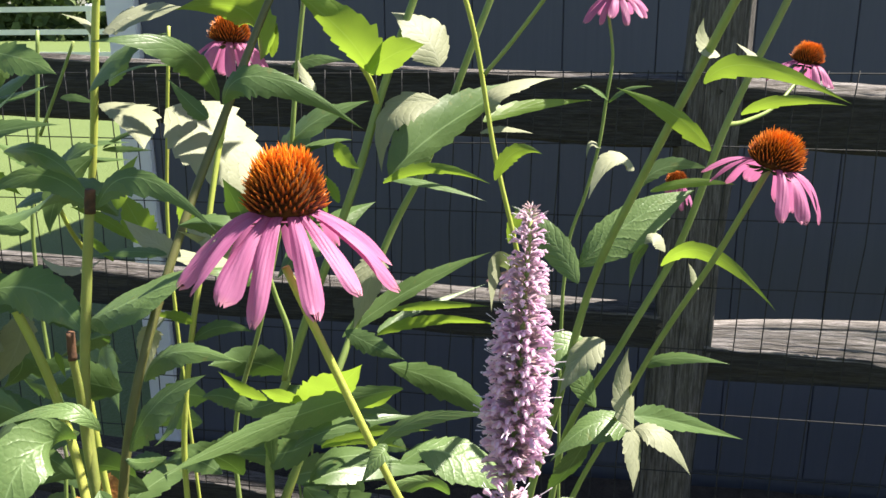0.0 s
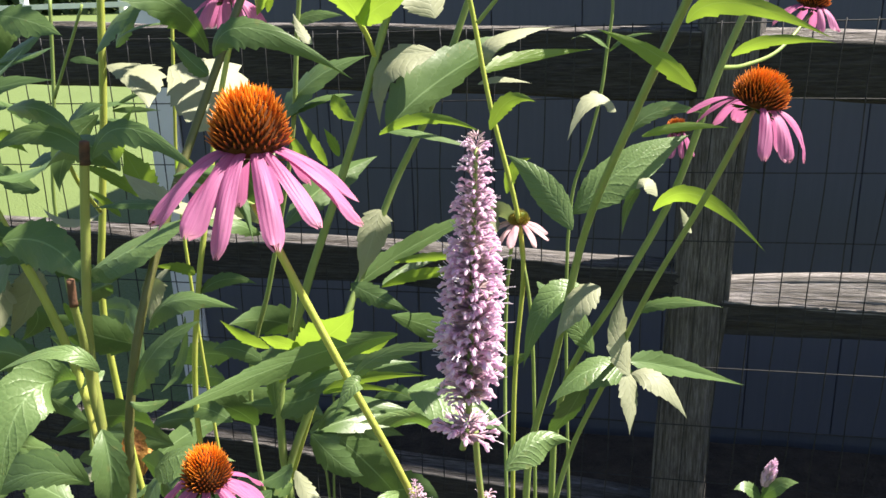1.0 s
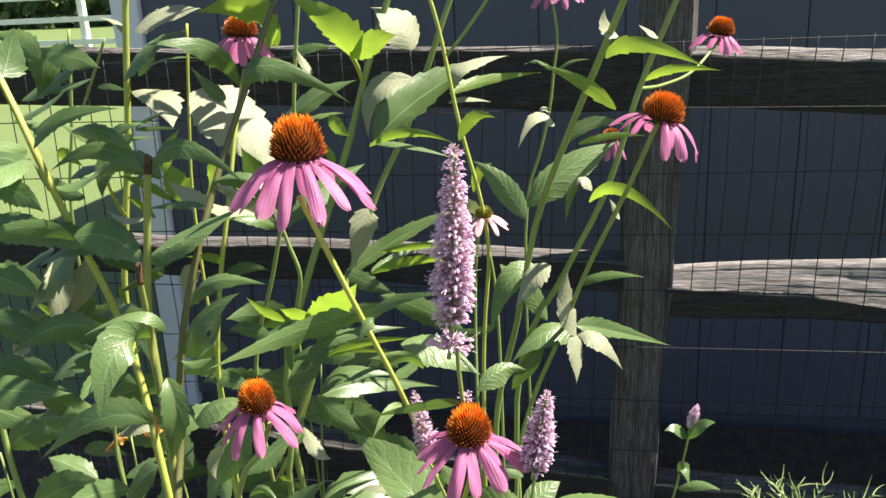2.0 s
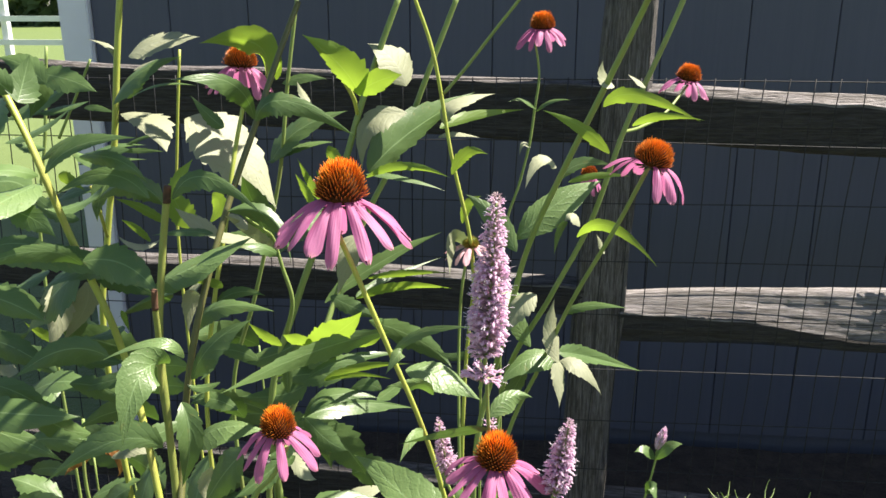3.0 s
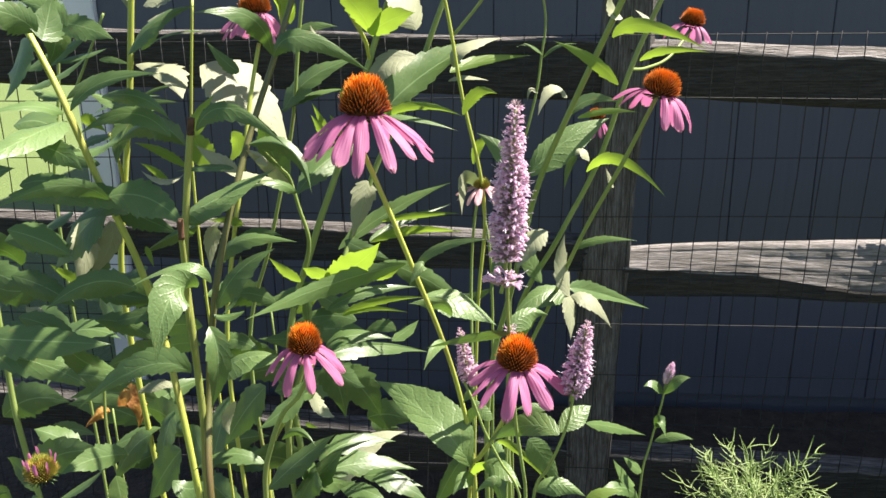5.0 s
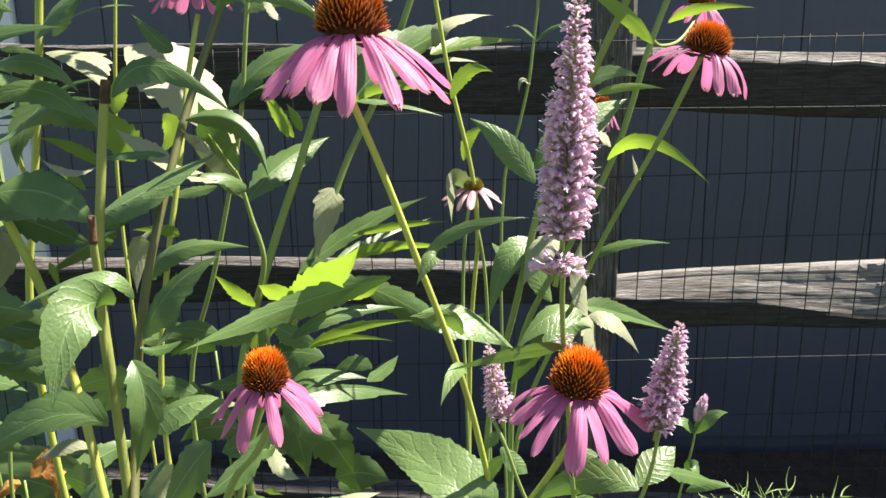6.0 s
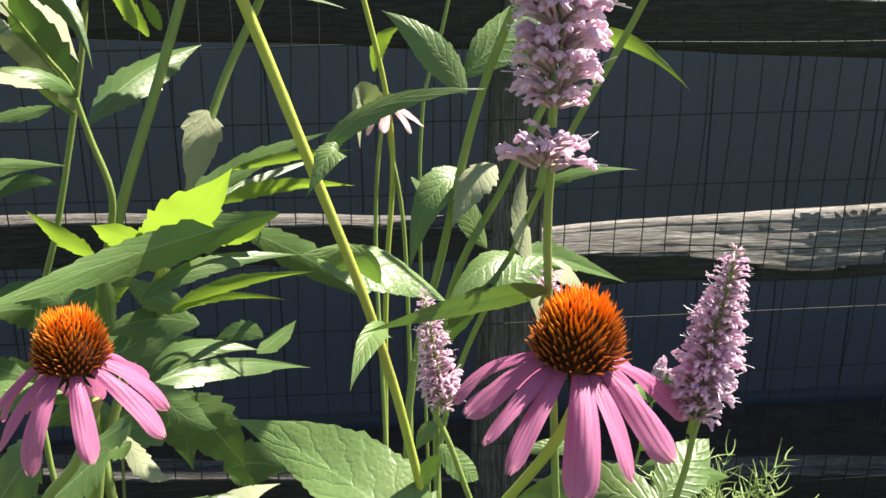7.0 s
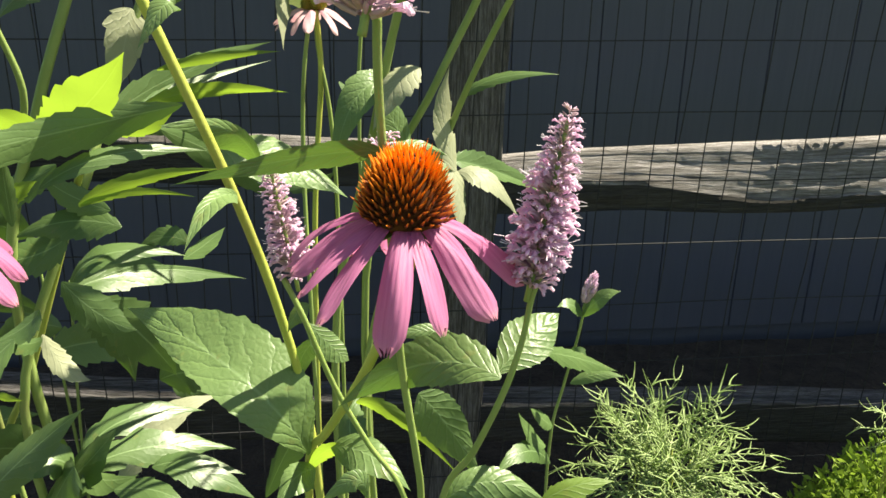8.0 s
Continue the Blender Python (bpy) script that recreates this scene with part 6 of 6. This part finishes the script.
def feathery_plant(name, at, core, radius, count, label, category, seed, mat):
    """A low plant: stalks from the ground to a core, from which many finely divided, curling fronds spread."""
    rng = random.Random(seed)
    pl = thing(name, at, label, category)
    at, core = Vector(at), Vector(core)
    for i in range(9):
        tip = core + Vector((rng.uniform(-0.4, 0.4), rng.uniform(-0.4, 0.4), rng.uniform(-0.3, 0.2))) * radius
        part("stalk", tube([at + Vector((rng.uniform(-0.02, 0.02), rng.uniform(-0.02, 0.02), 0)), (at + tip) / 2 + Vector((rng.uniform(-0.02, 0.02), 0, 0.02)), tip], 0.0018, 0.001, n=10, sides=6), STEM["y"], pl)
    for i in range(count):
        verts, faces = [], []
        th, el = rng.uniform(0, 6.28), rng.uniform(-0.5, 1.35)
        d = Vector((math.cos(th) * math.cos(el), math.sin(th) * math.cos(el), math.sin(el)))
        p = core + d * radius * rng.uniform(0.0, 0.35) + Vector((0, 0, -0.2 * radius))
        ln = radius * rng.uniform(0.55, 0.9)
        pts = thread(verts, faces, p, d, ln, 0.0017, (rng.uniform(-0.6, 0.3), rng.uniform(-0.5, 0.5)), 9)
        for k in range(2, 9):
            for sgn in (-1, 1):
                t = (pts[min(k + 1, 8)] - pts[k - 1]).normalized()
                sd = t.cross(Vector((rng.uniform(-0.5, 0.5), rng.uniform(-0.5, 0.5), 1))).normalized() * sgn
                thread(verts, faces, pts[k], t * 0.8 + sd * rng.uniform(0.5, 1.0), ln * rng.uniform(0.18, 0.36), 0.0016, (rng.uniform(-0.8, 0.8), rng.uniform(-0.8, 0.8)), 5)
        part("frond", mesh_of("frond", verts, faces), mat, pl)
    return pl


feathery_plant("feathery_plant", (0.52, 1.40, 0.03), (0.525, 1.38, 0.44), 0.112, 110, "pale green feathery plant in front of the fence", "herb", 5, FEATHER)


def low_foliage(plant, count, x0, x1, y0, y1, z0, z1, size, seed):
    """Loose leaves on short stalks that fill the foot of the bed."""
    rng = random.Random(seed)
    for i in range(count):
        x, y, z = rng.uniform(x0, x1), rng.uniform(y0, y1), rng.uniform(z0, z1)
        th = rng.uniform(0, 6.28)
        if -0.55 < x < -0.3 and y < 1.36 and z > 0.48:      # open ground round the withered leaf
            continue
        l = size * rng.uniform(0.7, 1.3)
        d = Vector((math.cos(th), 0.5 * math.sin(th), rng.uniform(-0.35, 0.3))).normalized()
        b = Vector((x, y, z))
        w = l * rng.uniform(0.13, 0.19)
        leaf(plant, b, b + d * l * 0.5 + Vector((0, 0, l * 0.1)), b + d * l, w, w, tilt=(rng.uniform(-12, 16), rng.uniform(-16, 12)))
        if i % 4 == 0:
            stem(plant, [(x + rng.uniform(-0.03, 0.03), y + 0.02, 0.02), (x - d.x * 0.02, y, z * 0.55), b], 0.0026, 0.0018, "g")


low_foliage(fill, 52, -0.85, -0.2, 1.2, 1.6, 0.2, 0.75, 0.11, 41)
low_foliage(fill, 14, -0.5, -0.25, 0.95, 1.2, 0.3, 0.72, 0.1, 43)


def cushion(name, at, radius, height, count, label, seed):
    """A low mound of tiny leaves."""
    rng = random.Random(seed)
    pl = thing(name, at, label, "ground cover")
    verts, faces = [], []
    for i in range(count):
        r, th = radius * math.sqrt(rng.random()), rng.uniform(0, 6.28)
        z = height * (1 - (r / radius) ** 2) * rng.uniform(0.6, 1.05)
        p = Vector(at) + Vector((math.cos(th) * r, math.sin(th) * r, z))
        d = Vector((rng.uniform(-1, 1), rng.uniform(-1, 1), rng.uniform(0.1, 1.2))).normalized()
        sd = d.cross(Vector((rng.uniform(-1, 1), rng.uniform(-1, 1), 0.3))).normalized()
        l = rng.uniform(0.008, 0.018)
        k = len(verts)
        verts += [p, p + d * l * 0.5 + sd * l * 0.22, p + d * l, p + d * l * 0.5 - sd * l * 0.22]
        faces += [(k, k + 1, k + 2), (k, k + 2, k + 3)]
    tagged(part("foliage", mesh_of("foliage", verts, faces), MOSS, pl), kind="stuff")
    return pl


cushion("ground_cover", (0.94, 1.45, 0.02), 0.25, 0.37, 14000, "bright green low cushion of tiny leaves by the fence", 3)
feathery_plant("feathery_plant", (0.87, 1.42, 0.03), (0.87, 1.40, 0.47), 0.07, 26, "thin feathery sprig beside the green cushion", "herb", 8, FEATHER)

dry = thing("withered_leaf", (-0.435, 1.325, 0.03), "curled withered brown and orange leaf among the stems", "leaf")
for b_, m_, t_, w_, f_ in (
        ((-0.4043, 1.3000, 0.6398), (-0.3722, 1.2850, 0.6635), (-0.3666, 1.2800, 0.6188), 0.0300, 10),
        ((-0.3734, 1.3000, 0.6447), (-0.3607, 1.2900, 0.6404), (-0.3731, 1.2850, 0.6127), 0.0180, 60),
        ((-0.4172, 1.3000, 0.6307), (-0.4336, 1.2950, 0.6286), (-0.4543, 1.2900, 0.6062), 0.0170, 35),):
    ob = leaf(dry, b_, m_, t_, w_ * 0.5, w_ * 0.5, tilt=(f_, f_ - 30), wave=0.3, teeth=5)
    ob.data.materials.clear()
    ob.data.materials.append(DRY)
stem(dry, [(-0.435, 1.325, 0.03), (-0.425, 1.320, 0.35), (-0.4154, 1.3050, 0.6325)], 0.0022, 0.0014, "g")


# ---------------------------------------------------------------- distance
HEDGE = simple("far_foliage", (0.05, 0.085, 0.025), (0.16, 0.22, 0.07), 1.2, 0.8, trans=0.2)
rng = random.Random(77)
verts, faces = [], []
for i in range(9000):
    x, z = rng.uniform(-70, 10), 7.5 * rng.random() ** 1.3
    y = 48 + 2.5 * noise.noise(Vector((x * 0.2, z * 0.4, 0))) + rng.uniform(-1, 1)
    top = 6.0 + 2.2 * noise.noise(Vector((x * 0.15, 7, 0)))
    if z > top:
        continue
    s = rng.uniform(0.3, 0.8)
    a = Vector((rng.uniform(-1, 1), rng.uniform(-1, 1), rng.uniform(-1, 1))).normalized()
    b = a.cross(Vector((rng.uniform(-1, 1), rng.uniform(-1, 1), rng.uniform(-1, 1)))).normalized()
    p = Vector((x, y, z))
    k = len(verts)
    verts += [p - a * s, p + b * s * 0.6, p + a * s, p - b * s * 0.6]
    faces.append((k, k + 1, k + 2, k + 3))
hedge = part("far_trees", mesh_of("far_trees", verts, faces, None, False), HEDGE, None)
tagged(hedge, "dense line of far green trees", "trees", kind="stuff")
yard_fence = thing("yard_fence", (-12, 17, 0), "distant white board fence across the lawn", "fence", kind="structure")
for k in range(13):
    x = -32 + 2.4 * k
    part("post", box_mesh("post", x - 0.07, x + 0.07, 16.93, 17.07, 0, 1.52, 0.01), WHITE, yard_fence)
for z in (0.48, 0.95, 1.42):
    part("board", box_mesh("board", -32, -3.2, 16.88, 16.925, z - 0.055, z + 0.055), WHITE, yard_fence)
